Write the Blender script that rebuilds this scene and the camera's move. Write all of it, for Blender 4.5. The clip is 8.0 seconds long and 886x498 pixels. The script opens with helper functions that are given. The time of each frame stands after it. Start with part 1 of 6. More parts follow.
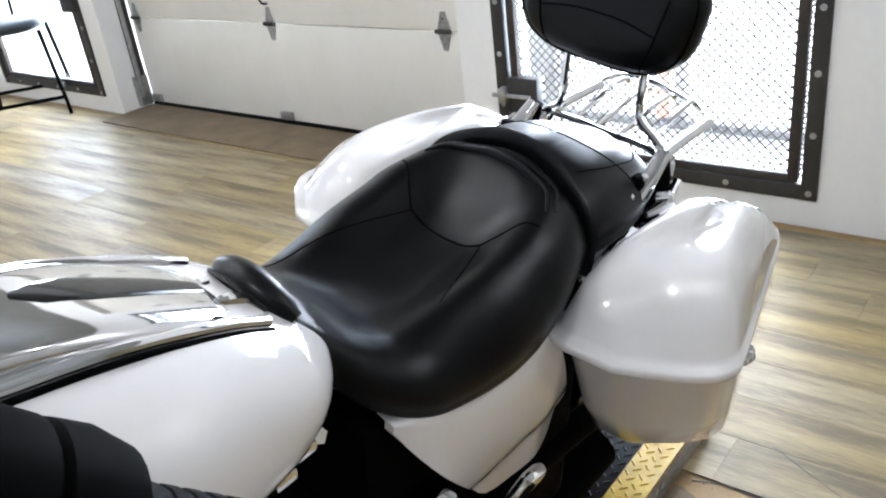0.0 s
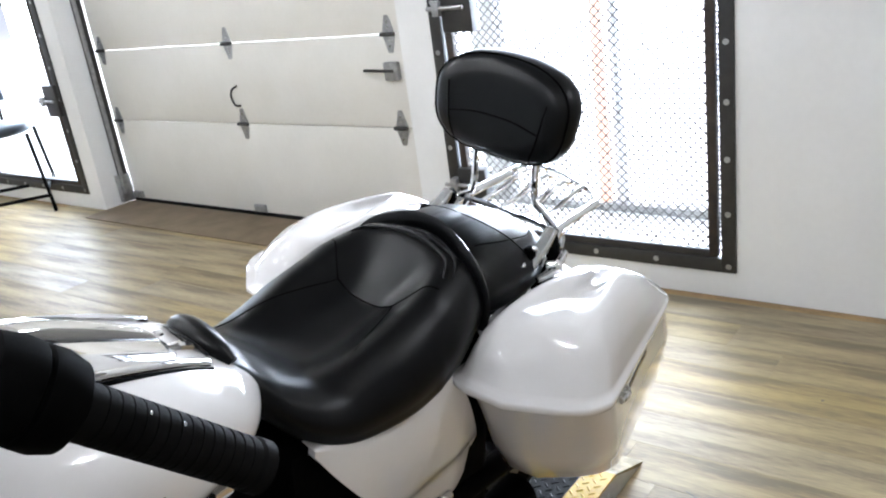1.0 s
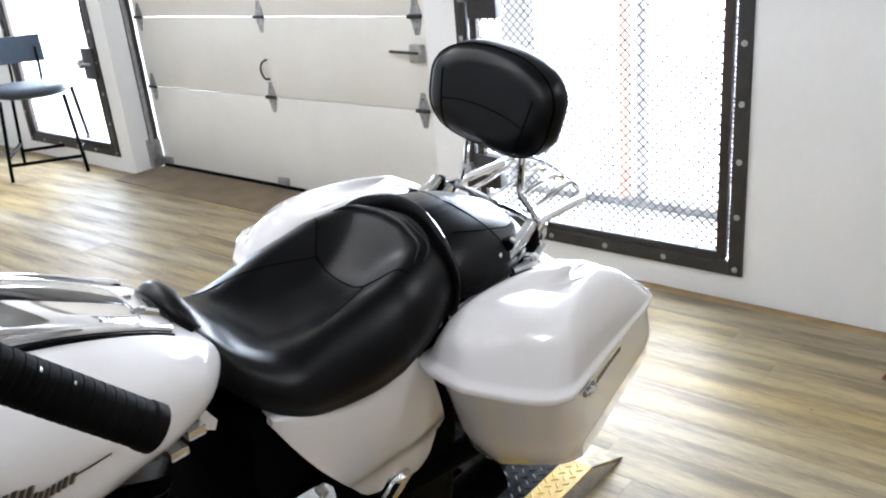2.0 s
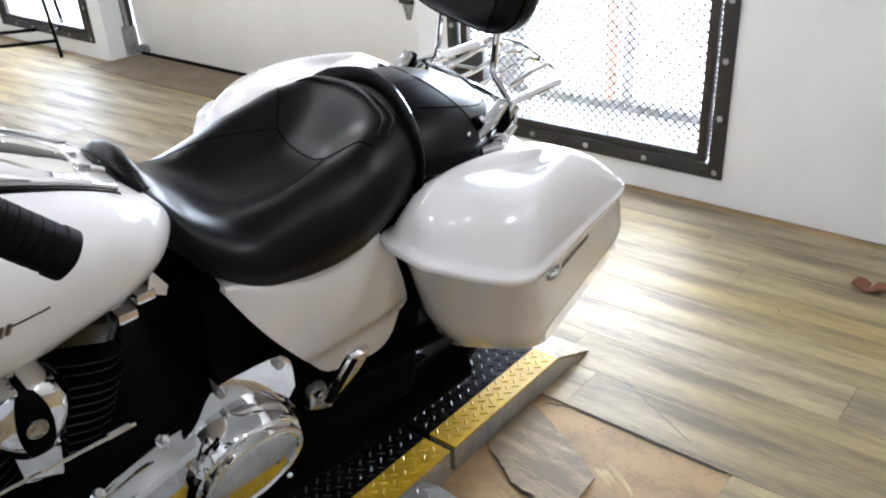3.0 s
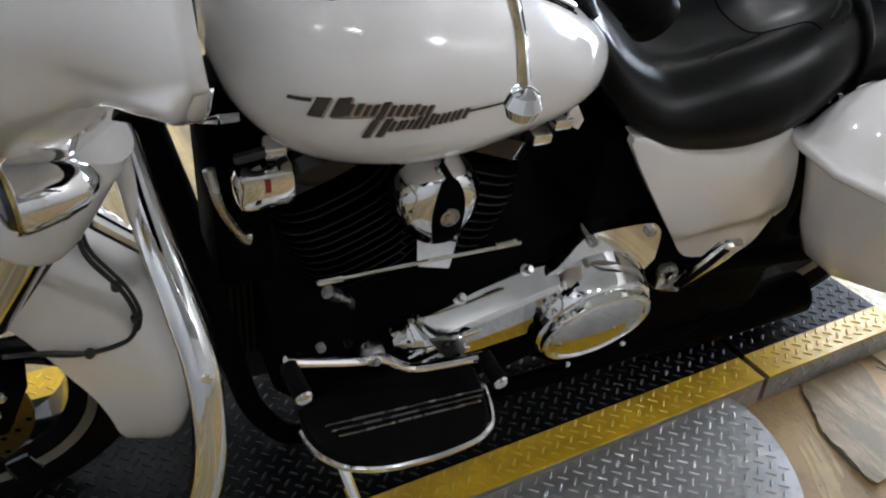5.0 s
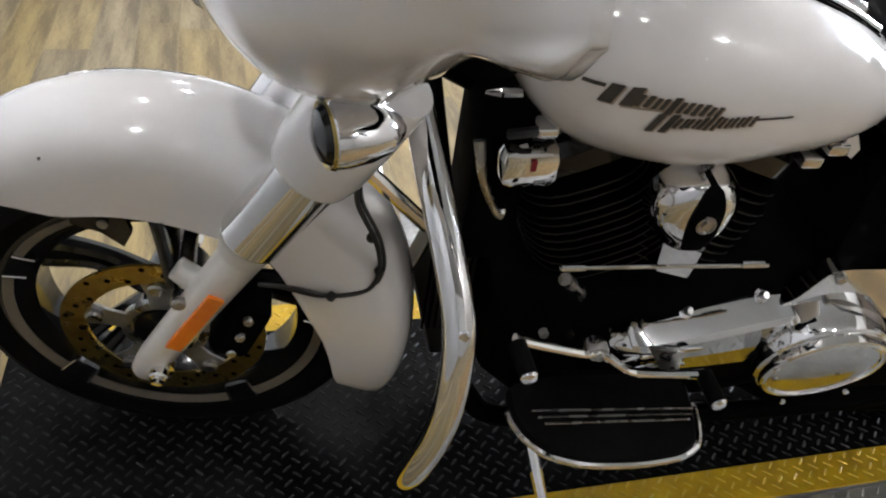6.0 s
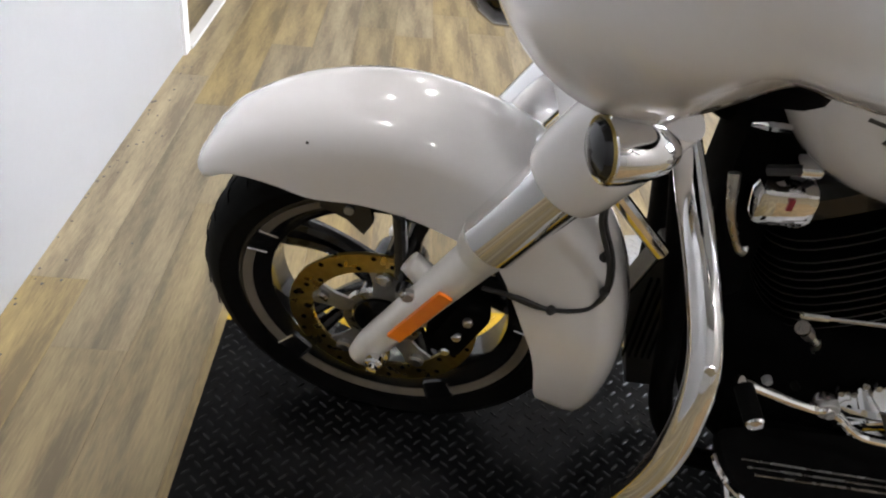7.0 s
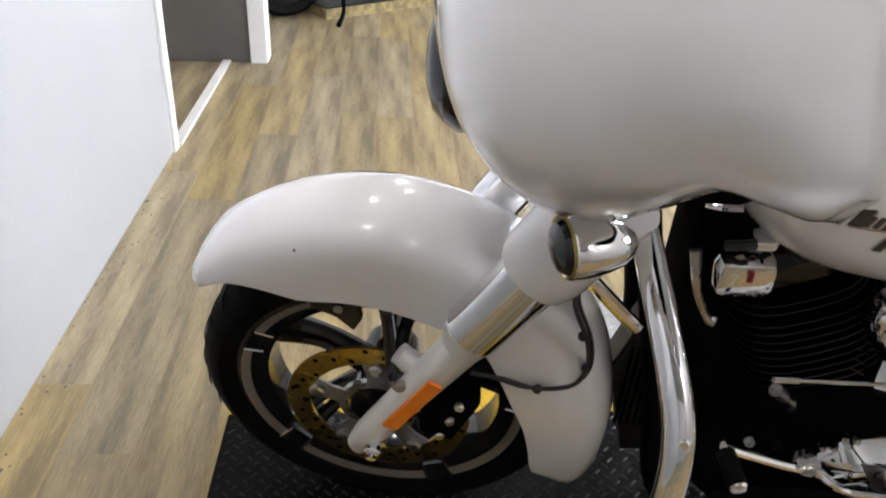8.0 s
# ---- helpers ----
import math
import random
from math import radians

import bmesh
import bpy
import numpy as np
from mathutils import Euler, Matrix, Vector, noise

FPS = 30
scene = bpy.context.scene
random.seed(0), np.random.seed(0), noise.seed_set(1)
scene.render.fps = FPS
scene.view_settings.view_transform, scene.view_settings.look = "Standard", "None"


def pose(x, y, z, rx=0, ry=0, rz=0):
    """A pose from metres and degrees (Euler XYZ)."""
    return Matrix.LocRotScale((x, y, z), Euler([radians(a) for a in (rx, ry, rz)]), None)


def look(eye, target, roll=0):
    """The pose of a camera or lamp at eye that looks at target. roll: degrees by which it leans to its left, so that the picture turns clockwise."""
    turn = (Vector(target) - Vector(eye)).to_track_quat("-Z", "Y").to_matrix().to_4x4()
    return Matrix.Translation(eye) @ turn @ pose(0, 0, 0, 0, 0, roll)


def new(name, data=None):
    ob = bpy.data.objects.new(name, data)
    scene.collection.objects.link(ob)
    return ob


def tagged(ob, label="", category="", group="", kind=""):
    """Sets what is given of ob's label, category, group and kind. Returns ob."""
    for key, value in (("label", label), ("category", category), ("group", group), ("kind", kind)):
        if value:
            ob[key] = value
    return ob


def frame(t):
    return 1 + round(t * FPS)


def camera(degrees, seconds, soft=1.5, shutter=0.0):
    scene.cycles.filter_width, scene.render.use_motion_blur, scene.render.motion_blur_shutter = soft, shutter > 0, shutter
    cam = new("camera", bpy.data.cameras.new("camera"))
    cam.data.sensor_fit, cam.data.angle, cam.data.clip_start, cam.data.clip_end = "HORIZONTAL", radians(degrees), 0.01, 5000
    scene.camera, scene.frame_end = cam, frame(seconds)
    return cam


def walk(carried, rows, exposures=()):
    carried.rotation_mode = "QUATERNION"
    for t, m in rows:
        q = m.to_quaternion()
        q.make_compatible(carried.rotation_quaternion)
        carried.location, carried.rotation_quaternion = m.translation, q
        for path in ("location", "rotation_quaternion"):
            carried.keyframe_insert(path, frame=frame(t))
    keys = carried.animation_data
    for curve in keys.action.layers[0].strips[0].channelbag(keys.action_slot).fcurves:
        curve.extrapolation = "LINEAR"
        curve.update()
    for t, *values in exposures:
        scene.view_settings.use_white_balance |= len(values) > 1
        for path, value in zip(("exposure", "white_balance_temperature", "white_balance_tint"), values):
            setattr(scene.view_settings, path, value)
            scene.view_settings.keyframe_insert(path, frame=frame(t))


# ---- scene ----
cam = camera(55.9, 8.0, 2.1)
PATH = [
    (0, (0.458, -0.796, 1.308), (1.817, 0.376, 0.425), -7.4),
    (0.2, (0.482, -0.825, 1.290), (1.772, 0.292, 0.485), -7.5),
    (0.3, (0.487, -0.841, 1.290), (1.792, 0.260, 0.486), -8.1),
    (0.5, (0.475, -0.894, 1.301), (1.892, 0.246, 0.471), -8.5),
    (1, (0.333, -1.039, 1.362), (1.795, 0.136, 0.669), -8.0),
    (1.2, (0.309, -1.074, 1.378), (1.766, 0.112, 0.691), -6.9),
    (2.3, (0.402, -1.144, 1.352), (1.781, 0.085, 0.585), -4.7),
    (2.5, (0.409, -1.144, 1.331), (1.778, 0.064, 0.516), -4.2),
    (3, (0.405, -1.158, 1.298), (1.746, 0.006, 0.378), -3.2),
    (3.5, (0.405, -1.154, 1.269), (1.722, -0.035, 0.262), -3.2),
    (4, (0.366, -1.118, 1.241), (1.584, 0.093, 0.215), -2.0),
    (4.5, (0.304, -1.075, 1.233), (1.32, 0.285, 0.175), -0.2),
    (5, (0.234, -1.038, 1.212), (1.053, 0.42, 0.116), 2.7),
    (5.2, (0.206, -1.029, 1.207), (0.949, 0.463, 0.101), 3.5),
    (6.3, (0.084, -1.012, 1.176), (0.465, 0.611, 0.073), 6.5),
    (6.5, (0.062, -1.009, 1.172), (0.368, 0.628, 0.064), 6.8),
    (7, (0.015, -1.012, 1.171), (0.134, 0.657, 0.075), 6.5),
    (7.5, (-0.005, -1.023, 1.177), (0.01, 0.664, 0.102), 6.2),
    (8, (0.03, -1.044, 1.24), (0.149, 0.702, 0.27), 2.1),
]
UNIT = 1.06  # metres in one unit of the drawing
walk(cam, [(t, look(Vector(eye) * UNIT, Vector(target) * UNIT, roll)) for t, eye, target, roll in PATH], ((0.0, 0.56, 5800, 10), (3.0, 0.68, 5850, 12), (4.0, 0.62, 5850, 12), (5.0, 0.47, 5900, 10), (6.5, 0.40, 6300, 13), (7.5, 0.44, 6300, 14), (8.0, 0.46, 6200, 13)))

# ---- world, sun and lamps ----
world = bpy.data.worlds.new("overcast_sky")
scene.world = world
world.use_nodes = True
wn = world.node_tree
sky = wn.nodes.new("ShaderNodeTexSky")
sky.sky_type, sky.sun_disc = "NISHITA", False
sky.sun_elevation, sky.sun_rotation, sky.dust_density = radians(38), radians(120), 4.0
wn.nodes["Background"].inputs[1].default_value = 0.15
wn.links.new(sky.outputs[0], wn.nodes["Background"].inputs[0])
sun_data = bpy.data.lights.new("sun", "SUN")
sun_data.energy, sun_data.angle, sun_data.color = 1.5, radians(12), (1.0, 0.96, 0.9)
sun = new("sun", sun_data)
sun.matrix_world = look((14, 6, 12), (4, 2, 0))


def area(name, eye, target, sx, sy, watts, colour):
    data = bpy.data.lights.new(name, "AREA")
    data.shape, data.size, data.size_y, data.energy, data.color = "RECTANGLE", sx, sy, watts, colour
    ob = new(name, data)
    ob.matrix_world = look(eye, target)
    return ob


# daylight that comes in at the two grilled doors
area("daylight_gate", (3.42, 0.49, 1.15), (0.0, 0.49, 0.9), 1.05, 2.0, 95, (0.83, 0.915, 1.0))
area("daylight_side_door", (3.42, 4.75, 1.15), (0.0, 3.6, 0.9), 1.2, 2.0, 80, (0.83, 0.915, 1.0))

# ---- materials ----


def material(name, base, rough=0.5, metal=0.0, second=None, scale=6.0, fine=90.0, mix=0.5, bump=0.0, coat=0.0,
             stretch=(1, 1, 1), rough_var=0.0, bump_scale=None, emit=0.0, per_object=0.0, voronoi=False, spec=0.5):
    """A surface with colour at two scales, fine relief and uneven gloss, in metres."""
    m = bpy.data.materials.new(name)
    m.use_nodes = True
    t = m.node_tree
    n, ln = t.nodes, t.links
    b = n["Principled BSDF"]
    b.inputs["Base Color"].default_value = (*base, 1)
    b.inputs["Roughness"].default_value, b.inputs["Metallic"].default_value = rough, metal
    b.inputs["Specular IOR Level"].default_value = spec
    b.inputs["Coat Weight"].default_value, b.inputs["Coat Roughness"].default_value = coat, 0.03
    if emit:
        b.inputs["Emission Color"].default_value, b.inputs["Emission Strength"].default_value = (*base, 1), emit
    co = n.new("ShaderNodeTexCoord")
    mp = n.new("ShaderNodeMapping")
    mp.inputs["Scale"].default_value = stretch
    ln.new(co.outputs["Object"], mp.inputs["Vector"])
    big, small = n.new("ShaderNodeTexNoise"), n.new("ShaderNodeTexNoise")
    big.inputs["Scale"].default_value, big.inputs["Detail"].default_value = scale, 5
    small.inputs["Scale"].default_value, small.inputs["Detail"].default_value = fine, 4
    for x in (big, small):
        ln.new(mp.outputs[0], x.inputs["Vector"])
    add = n.new("ShaderNodeMath")
    add.operation = "MULTIPLY_ADD"
    add.inputs[1].default_value = 0.35
    ln.new(small.outputs["Fac"], add.inputs[0])
    ln.new(big.outputs["Fac"], add.inputs[2])
    ramp = n.new("ShaderNodeMapRange")
    ramp.inputs["From Min"].default_value, ramp.inputs["From Max"].default_value = 0.45, 0.9
    ln.new(add.outputs[0], ramp.inputs["Value"])
    if second:
        blend = n.new("ShaderNodeMix")
        blend.data_type = "RGBA"
        blend.inputs["A"].default_value, blend.inputs["B"].default_value = (*base, 1), (*second, 1)
        k = n.new("ShaderNodeMath")
        k.operation = "MULTIPLY"
        k.inputs[1].default_value = mix * 2
        k.use_clamp = True
        ln.new(ramp.outputs[0], k.inputs[0])
        ln.new(k.outputs[0], blend.inputs["Factor"])
        out = blend.outputs["Result"]
        if per_object:
            info, hsv, mr = n.new("ShaderNodeObjectInfo"), n.new("ShaderNodeHueSaturation"), n.new("ShaderNodeMapRange")
            mr.inputs["To Min"].default_value, mr.inputs["To Max"].default_value = 1 - per_object, 1 + per_object
            ln.new(info.outputs["Random"], mr.inputs["Value"])
            ln.new(mr.outputs[0], hsv.inputs["Value"])
            ln.new(out, hsv.inputs["Color"])
            turn, fr, ms = n.new("ShaderNodeMath"), n.new("ShaderNodeMath"), n.new("ShaderNodeMapRange")
            turn.operation, turn.inputs[1].default_value = "MULTIPLY", 7.3
            fr.operation = "FRACT"
            ms.inputs["To Min"].default_value, ms.inputs["To Max"].default_value = 0.92, 1.30
            ln.new(info.outputs["Random"], turn.inputs[0])
            ln.new(turn.outputs[0], fr.inputs[0])
            ln.new(fr.outputs[0], ms.inputs["Value"])
            ln.new(ms.outputs[0], hsv.inputs["Saturation"])
            out = hsv.outputs[0]
        ln.new(out, b.inputs["Base Color"])
    if rough_var:
        rr = n.new("ShaderNodeMapRange")
        rr.inputs["From Min"].default_value, rr.inputs["From Max"].default_value = 0.3, 0.7
        rr.inputs["To Min"].default_value, rr.inputs["To Max"].default_value = max(rough - rough_var, 0.02), rough + rough_var
        ln.new(big.outputs["Fac"], rr.inputs["Value"])
        ln.new(rr.outputs[0], b.inputs["Roughness"])
    if bump:
        bp = n.new("ShaderNodeBump")
        bp.inputs["Strength"].default_value, bp.inputs["Distance"].default_value = bump, 0.001
        src = n.new("ShaderNodeTexVoronoi" if voronoi else "ShaderNodeTexNoise")
        src.inputs["Scale"].default_value = bump_scale or fine
        ln.new(mp.outputs[0], src.inputs["Vector"])
        ln.new(src.outputs[0], bp.inputs["Height"])
        ln.new(bp.outputs[0], b.inputs["Normal"])
    return m


WHITE = material("white_lacquer", (0.77, 0.75, 0.74), 0.11, second=(0.72, 0.695, 0.68), scale=3, mix=0.3, coat=1.0)
VINYL = material("black_seat_vinyl", (0.0014, 0.0014, 0.0016), 0.31, spec=0.165, second=(0.003, 0.003, 0.0032), scale=14, fine=300, bump=0.12, bump_scale=420, voronoi=True, rough_var=0.03)
CHROME = material("chrome", (0.82, 0.82, 0.83), 0.06, 1.0, rough_var=0.012, scale=12)
POLISHED = material("polished_cover_metal", (0.84, 0.83, 0.81), 0.085, 1.0, rough_var=0.02, scale=30)
STEEL = material("bright_steel", (0.5, 0.5, 0.5), 0.28, 1.0, second=(0.35, 0.34, 0.32), scale=30, rough_var=0.08)
ALLOY = material("painted_alloy_fork_leg", (0.74, 0.72, 0.69), 0.28, 0.15, second=(0.64, 0.62, 0.59), scale=12, coat=0.4)
# black paint taken near zero so the engine's deep shade is in the colour
BLACK = material("black_paint_and_shade", spec=0.012, base=(0.0015, 0.0015, 0.0015), rough=0.6, second=(0.003, 0.003, 0.003), scale=25, bump=0.06, bump_scale=500, rough_var=0.1)
GLOSS_BLACK = material("gloss_black", (0.006, 0.006, 0.0065), 0.14, spec=0.3, second=(0.010, 0.010, 0.010), scale=10, coat=0.25)
RUBBER = material("tyre_rubber", spec=0.035, base=(0.003, 0.003, 0.003), rough=0.6, second=(0.007, 0.0068, 0.0066), scale=18, bump=0.3, bump_scale=300)
STRIPE = material("rim_stripe_grey", (0.2, 0.175, 0.14), 0.4, second=(0.14, 0.125, 0.1), scale=14)
# steel tinted gold: the yellow it reflects is put into the colour
DISC = material("brake_disc_steel", (0.5, 0.38, 0.13), 0.3, 1.0, second=(0.32, 0.24, 0.08), scale=40, rough_var=0.08)
AMBER = material("amber_reflector", (0.85, 0.22, 0.004), 0.3, second=(0.8, 0.17, 0.003), scale=60, coat=0.3)
RED = material("red_mark", (0.22, 0.008, 0.02), 0.4)
BADGE = material("badge_dark_grey", (0.022, 0.020, 0.019), 0.4, second=(0.05, 0.042, 0.035), scale=60)
BADGE_EDGE = material("badge_tan_edge", (0.3, 0.24, 0.19), 0.4)
FLOOR = material("vinyl_plank_wood", (0.42, 0.338, 0.195), 0.52, spec=0.24, second=(0.185, 0.15, 0.10), scale=6, fine=75, mix=0.64, stretch=(2.6, 0.27, 1),
                 bump=0.25, bump_scale=120, rough_var=0.09, per_object=0.15)
SUBFLOOR = material("old_glued_floor", (0.20, 0.145, 0.075), 0.62, spec=0.25, second=(0.36, 0.235, 0.11), scale=6.5, fine=70, mix=0.7, stretch=(1.6, 1.0, 1), bump=0.4, bump_scale=140)
FIN_EDGE = material("machined_fin_edge", (0.014, 0.0135, 0.012), 0.42, 0.4, second=(0.008, 0.008, 0.0075), scale=20)
TORN_PLANK = material("scuffed_torn_plank", (0.40, 0.315, 0.19), 0.55, spec=0.15, second=(0.20, 0.155, 0.10), scale=9, fine=80, mix=0.8, stretch=(2.2, 0.6, 1), bump=0.5, bump_scale=110)
GLUE_STREAK = material("pale_dried_glue", (0.46, 0.355, 0.17), 0.6, spec=0.25, second=(0.33, 0.24, 0.12), scale=14, fine=90, bump=0.4)
MAT_BROWN = material("worn_brown_mat", (0.13, 0.095, 0.055), 0.75, second=(0.2, 0.15, 0.095), scale=7, fine=120, bump=0.5, bump_scale=300)
WALL = material("white_wall_paint", (0.78, 0.78, 0.77), 0.55, second=(0.7, 0.7, 0.69), scale=2.5, fine=40, mix=0.3, bump=0.15, bump_scale=160)
# grey chosen to cut fill light and reflections from the unseen south wall
WALL_SOUTH = material("fill_cutting_grey_paint", (0.44, 0.44, 0.43), 0.6, second=(0.38, 0.38, 0.37), scale=2.5, fine=40, mix=0.3, bump=0.15, bump_scale=160)
# the white wall paint darkened, so weaker light on this wall is in the colour
WALL_SIDE = material("dimmed_white_partition_paint", (0.37, 0.375, 0.38), 0.5, second=(0.33, 0.335, 0.34), scale=2.0, fine=40, mix=0.3, bump=0.15, bump_scale=160)
DOOR = material("garage_door_enamel", (0.74, 0.72, 0.67), 0.42, second=(0.66, 0.64, 0.58), scale=3, fine=50, mix=0.35, bump=0.12, bump_scale=200)
DARK_STEEL = material("dark_grille_steel", (0.02, 0.02, 0.02), 0.5, 0.2, second=(0.035, 0.032, 0.03), scale=16, bump=0.3, bump_scale=150)
RUST = material("rusty_channel", (0.05, 0.034, 0.024), 0.7, 0.2, second=(0.022, 0.02, 0.018), scale=24, bump=0.4, bump_scale=180)
GALV = material("galvanised_steel", (0.42, 0.42, 0.42), 0.42, 0.8, second=(0.28, 0.28, 0.28), scale=30, rough_var=0.1)
PLATE_BLACK = material("tread_plate_black", spec=0.03, base=(0.003, 0.003, 0.003), rough=0.36, second=(0.007, 0.007, 0.007), scale=14, rough_var=0.1)
PLATE_YELLOW = material("tread_plate_yellow", (0.62, 0.395, 0.010), 0.45, spec=0.3, second=(0.44, 0.275, 0.010), scale=16, fine=110, mix=0.6, rough_var=0.1)
# lighter than the plate: worn tops, with some glint put into the colour
TREAD_BLACK = material("worn_glinting_black_tread_bars", (0.016, 0.016, 0.016), 0.30, 0.0, spec=0.20, second=(0.006, 0.006, 0.007), scale=40, fine=200, mix=0.5)
TREAD_YELLOW = material("worn_yellow_tread_bars", (0.52, 0.33, 0.012), 0.32, spec=0.4, second=(0.62, 0.42, 0.03), scale=40, fine=200, mix=0.5)
PLATE_SILVER = material("tread_plate_silver", (0.52, 0.52, 0.515), 0.40, 0.75, second=(0.34, 0.34, 0.335), spec=0.5, scale=12, rough_var=0.1)
RAMP_LIP = material("scuffed_cream_plate", (0.38, 0.30, 0.13), 0.55, spec=0.2, second=(0.18, 0.145, 0.075), scale=22, fine=110, mix=0.7, rough_var=0.1)
WHITE_GOODS = material("white_board", (0.74, 0.73, 0.7), 0.6, second=(0.66, 0.65, 0.62), scale=5)
CORD = material("yellow_green_cord", (0.5, 0.5, 0.03), 0.5)
STOOL_SEAT = material("navy_stool_vinyl", (0.012, 0.02, 0.03), 0.45, second=(0.02, 0.03, 0.042), scale=20, bump=0.2, bump_scale=500)
OUT_GROUND = material("pale_concrete", (0.55, 0.55, 0.54), 0.8, second=(0.45, 0.45, 0.44), scale=1.5, fine=20, bump=0.3)
ORANGE = material("orange_post", (0.72, 0.40, 0.28), 0.5, second=(0.68, 0.36, 0.24), scale=9)
# emits by itself to blow the outdoors out to white
OUT_GLOW = material("glowing_backdrop", (0.92, 0.94, 0.96), 0.7, emit=32.0)
OUT_GREY = material("weathered_grey_timber", (0.16, 0.16, 0.155), 0.7, second=(0.10, 0.10, 0.098), scale=8, fine=60, stretch=(1, 1, 0.2), bump=0.3)
LEAF = material("dry_leaf", (0.2, 0.07, 0.025), 0.7, second=(0.12, 0.04, 0.02), scale=40)
LAMP_GLOW = material("lamp_glow", (1.0, 0.9, 0.76), 0.4, emit=14.0)
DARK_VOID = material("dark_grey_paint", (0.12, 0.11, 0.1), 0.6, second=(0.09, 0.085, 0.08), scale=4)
# unseen ceiling; its grey is set to limit fill and tune reflections
CEIL = material("ceiling_paint", (0.30, 0.30, 0.295), 0.8, second=(0.26, 0.26, 0.255), scale=3)
WIRE = material("black_cable_sheath", (0.01, 0.01, 0.01), 0.5, second=(0.02, 0.02, 0.02), scale=50)

# ---- mesh tools ----


def link_mesh(name, bm, mat, parent=None, label="", sharp=35):
    bmesh.ops.recalc_face_normals(bm, faces=bm.faces)
    me = bpy.data.meshes.new(name)
    bm.to_mesh(me)
    bm.free()
    for p in me.polygons:
        p.use_smooth = True
    me.set_sharp_from_angle(angle=radians(sharp))
    me.materials.append(mat)
    ob = new(name, me)
    if parent:
        ob.parent = parent
    if label:
        tagged(ob, label)
    return ob


def part(name, bm, mat, parent, label="", sharp=35):
    """A bmesh as one mesh object under a thing or a part."""
    return link_mesh(name, bm, mat, parent, label, sharp)


def thing(name, m, label, category, group="", kind=""):
    ob = new(name)
    ob.matrix_world = m
    ob.empty_display_size = 0.1
    return tagged(ob, label, category, group, kind)


def box(x0, x1, y0, y1, z0, z1, bevel=0.0, bm=None, m=None):
    bm = bm or bmesh.new()
    c = bmesh.ops.create_cube(bm, size=1.0, matrix=Matrix.LocRotScale(((x0 + x1) / 2, (y0 + y1) / 2, (z0 + z1) / 2), None, (abs(x1 - x0), abs(y1 - y0), abs(z1 - z0))))
    vs = c["verts"]
    if bevel:
        es = list({e for v in vs for e in v.link_edges})
        r = bmesh.ops.bevel(bm, geom=es, offset=bevel, segments=2, affect="EDGES", profile=0.5)
        vs = list({v for f in r["faces"] for v in f.verts} | {v for v in vs if v.is_valid})
    if m:
        bmesh.ops.transform(bm, matrix=m, verts=vs)
    return bm


def loft(rings, bm=None, caps=True, closed=True):
    """Skins rings of equal count; closed: each ring is a loop."""
    bm = bm or bmesh.new()
    rows = [[bm.verts.new(p) for p in ring] for ring in rings]
    n = len(rows[0])
    for a, b in zip(rows, rows[1:]):
        for i in range(n if closed else n - 1):
            j = (i + 1) % n
            bm.faces.new((a[i], a[j], b[j], b[i]))
    if caps and closed:
        bm.faces.new(rows[0])
        bm.faces.new(rows[-1])
    return bm


def smooth_path(pts, steps=8):
    """Catmull-Rom through the points."""
    p = [Vector(q) for q in pts]
    if len(p) < 3 or steps < 2:
        return p
    p = [2 * p[0] - p[1], *p, 2 * p[-1] - p[-2]]
    out = []
    for a, b, c, d in zip(p, p[1:], p[2:], p[3:]):
        for k in range(steps):
            t = k / steps
            out.append(0.5 * ((2 * b) + (c - a) * t + (2 * a - 5 * b + 4 * c - d) * t * t + (3 * b - a - 3 * c + d) * t ** 3))
    return [*out, p[-2]]


def tube(pts, r, sides=10, steps=8, bm=None, flat=1.0, up=(0, 0, 1)):
    """A round (or flattened) bar along a smooth path; r may be a list along the path."""
    path = smooth_path(pts, steps)
    n = len(path)
    rr = r if isinstance(r, (list, tuple)) else [r]
    rings, side = [], None
    for i, p in enumerate(path):
        d = (path[min(i + 1, n - 1)] - path[max(i - 1, 0)]).normalized()
        if side is None:
            side = d.cross(Vector(up))
            if side.length < 0.05:
                side = d.cross(Vector((1, 0, 0)))
        side = (side - d * side.dot(d)).normalized()
        other = d.cross(side)
        f = i / max(n - 1, 1) * (len(rr) - 1)
        k = min(int(f), len(rr) - 2) if len(rr) > 1 else 0
        rad = rr[0] if len(rr) == 1 else rr[k] + (rr[k + 1] - rr[k]) * (f - k)
        rings.append([p + rad * (math.cos(a) * side + flat * math.sin(a) * other) for a in (2 * math.pi * s / sides for s in range(sides))])
    return loft(rings, bm)


def lathe(profile, m=None, sides=48, bm=None, loop=False):
    """Turns (radius, height) pairs round z, then places the body by m."""
    m = m or Matrix()
    prof = list(profile) + ([profile[0]] if loop else [])
    rings = [[m @ Vector((r * math.cos(a), r * math.sin(a), h)) for a in (2 * math.pi * s / sides for s in range(sides))] for r, h in prof]
    bm = loft(rings, bm, caps=not loop)
    if loop:
        bmesh.ops.remove_doubles(bm, verts=bm.verts, dist=1e-5)
    return bm


def axis(p, d):
    """A pose at p whose z points along d."""
    return Matrix.Translation(p) @ Vector(d).to_track_quat("Z", "Y").to_matrix().to_4x4()


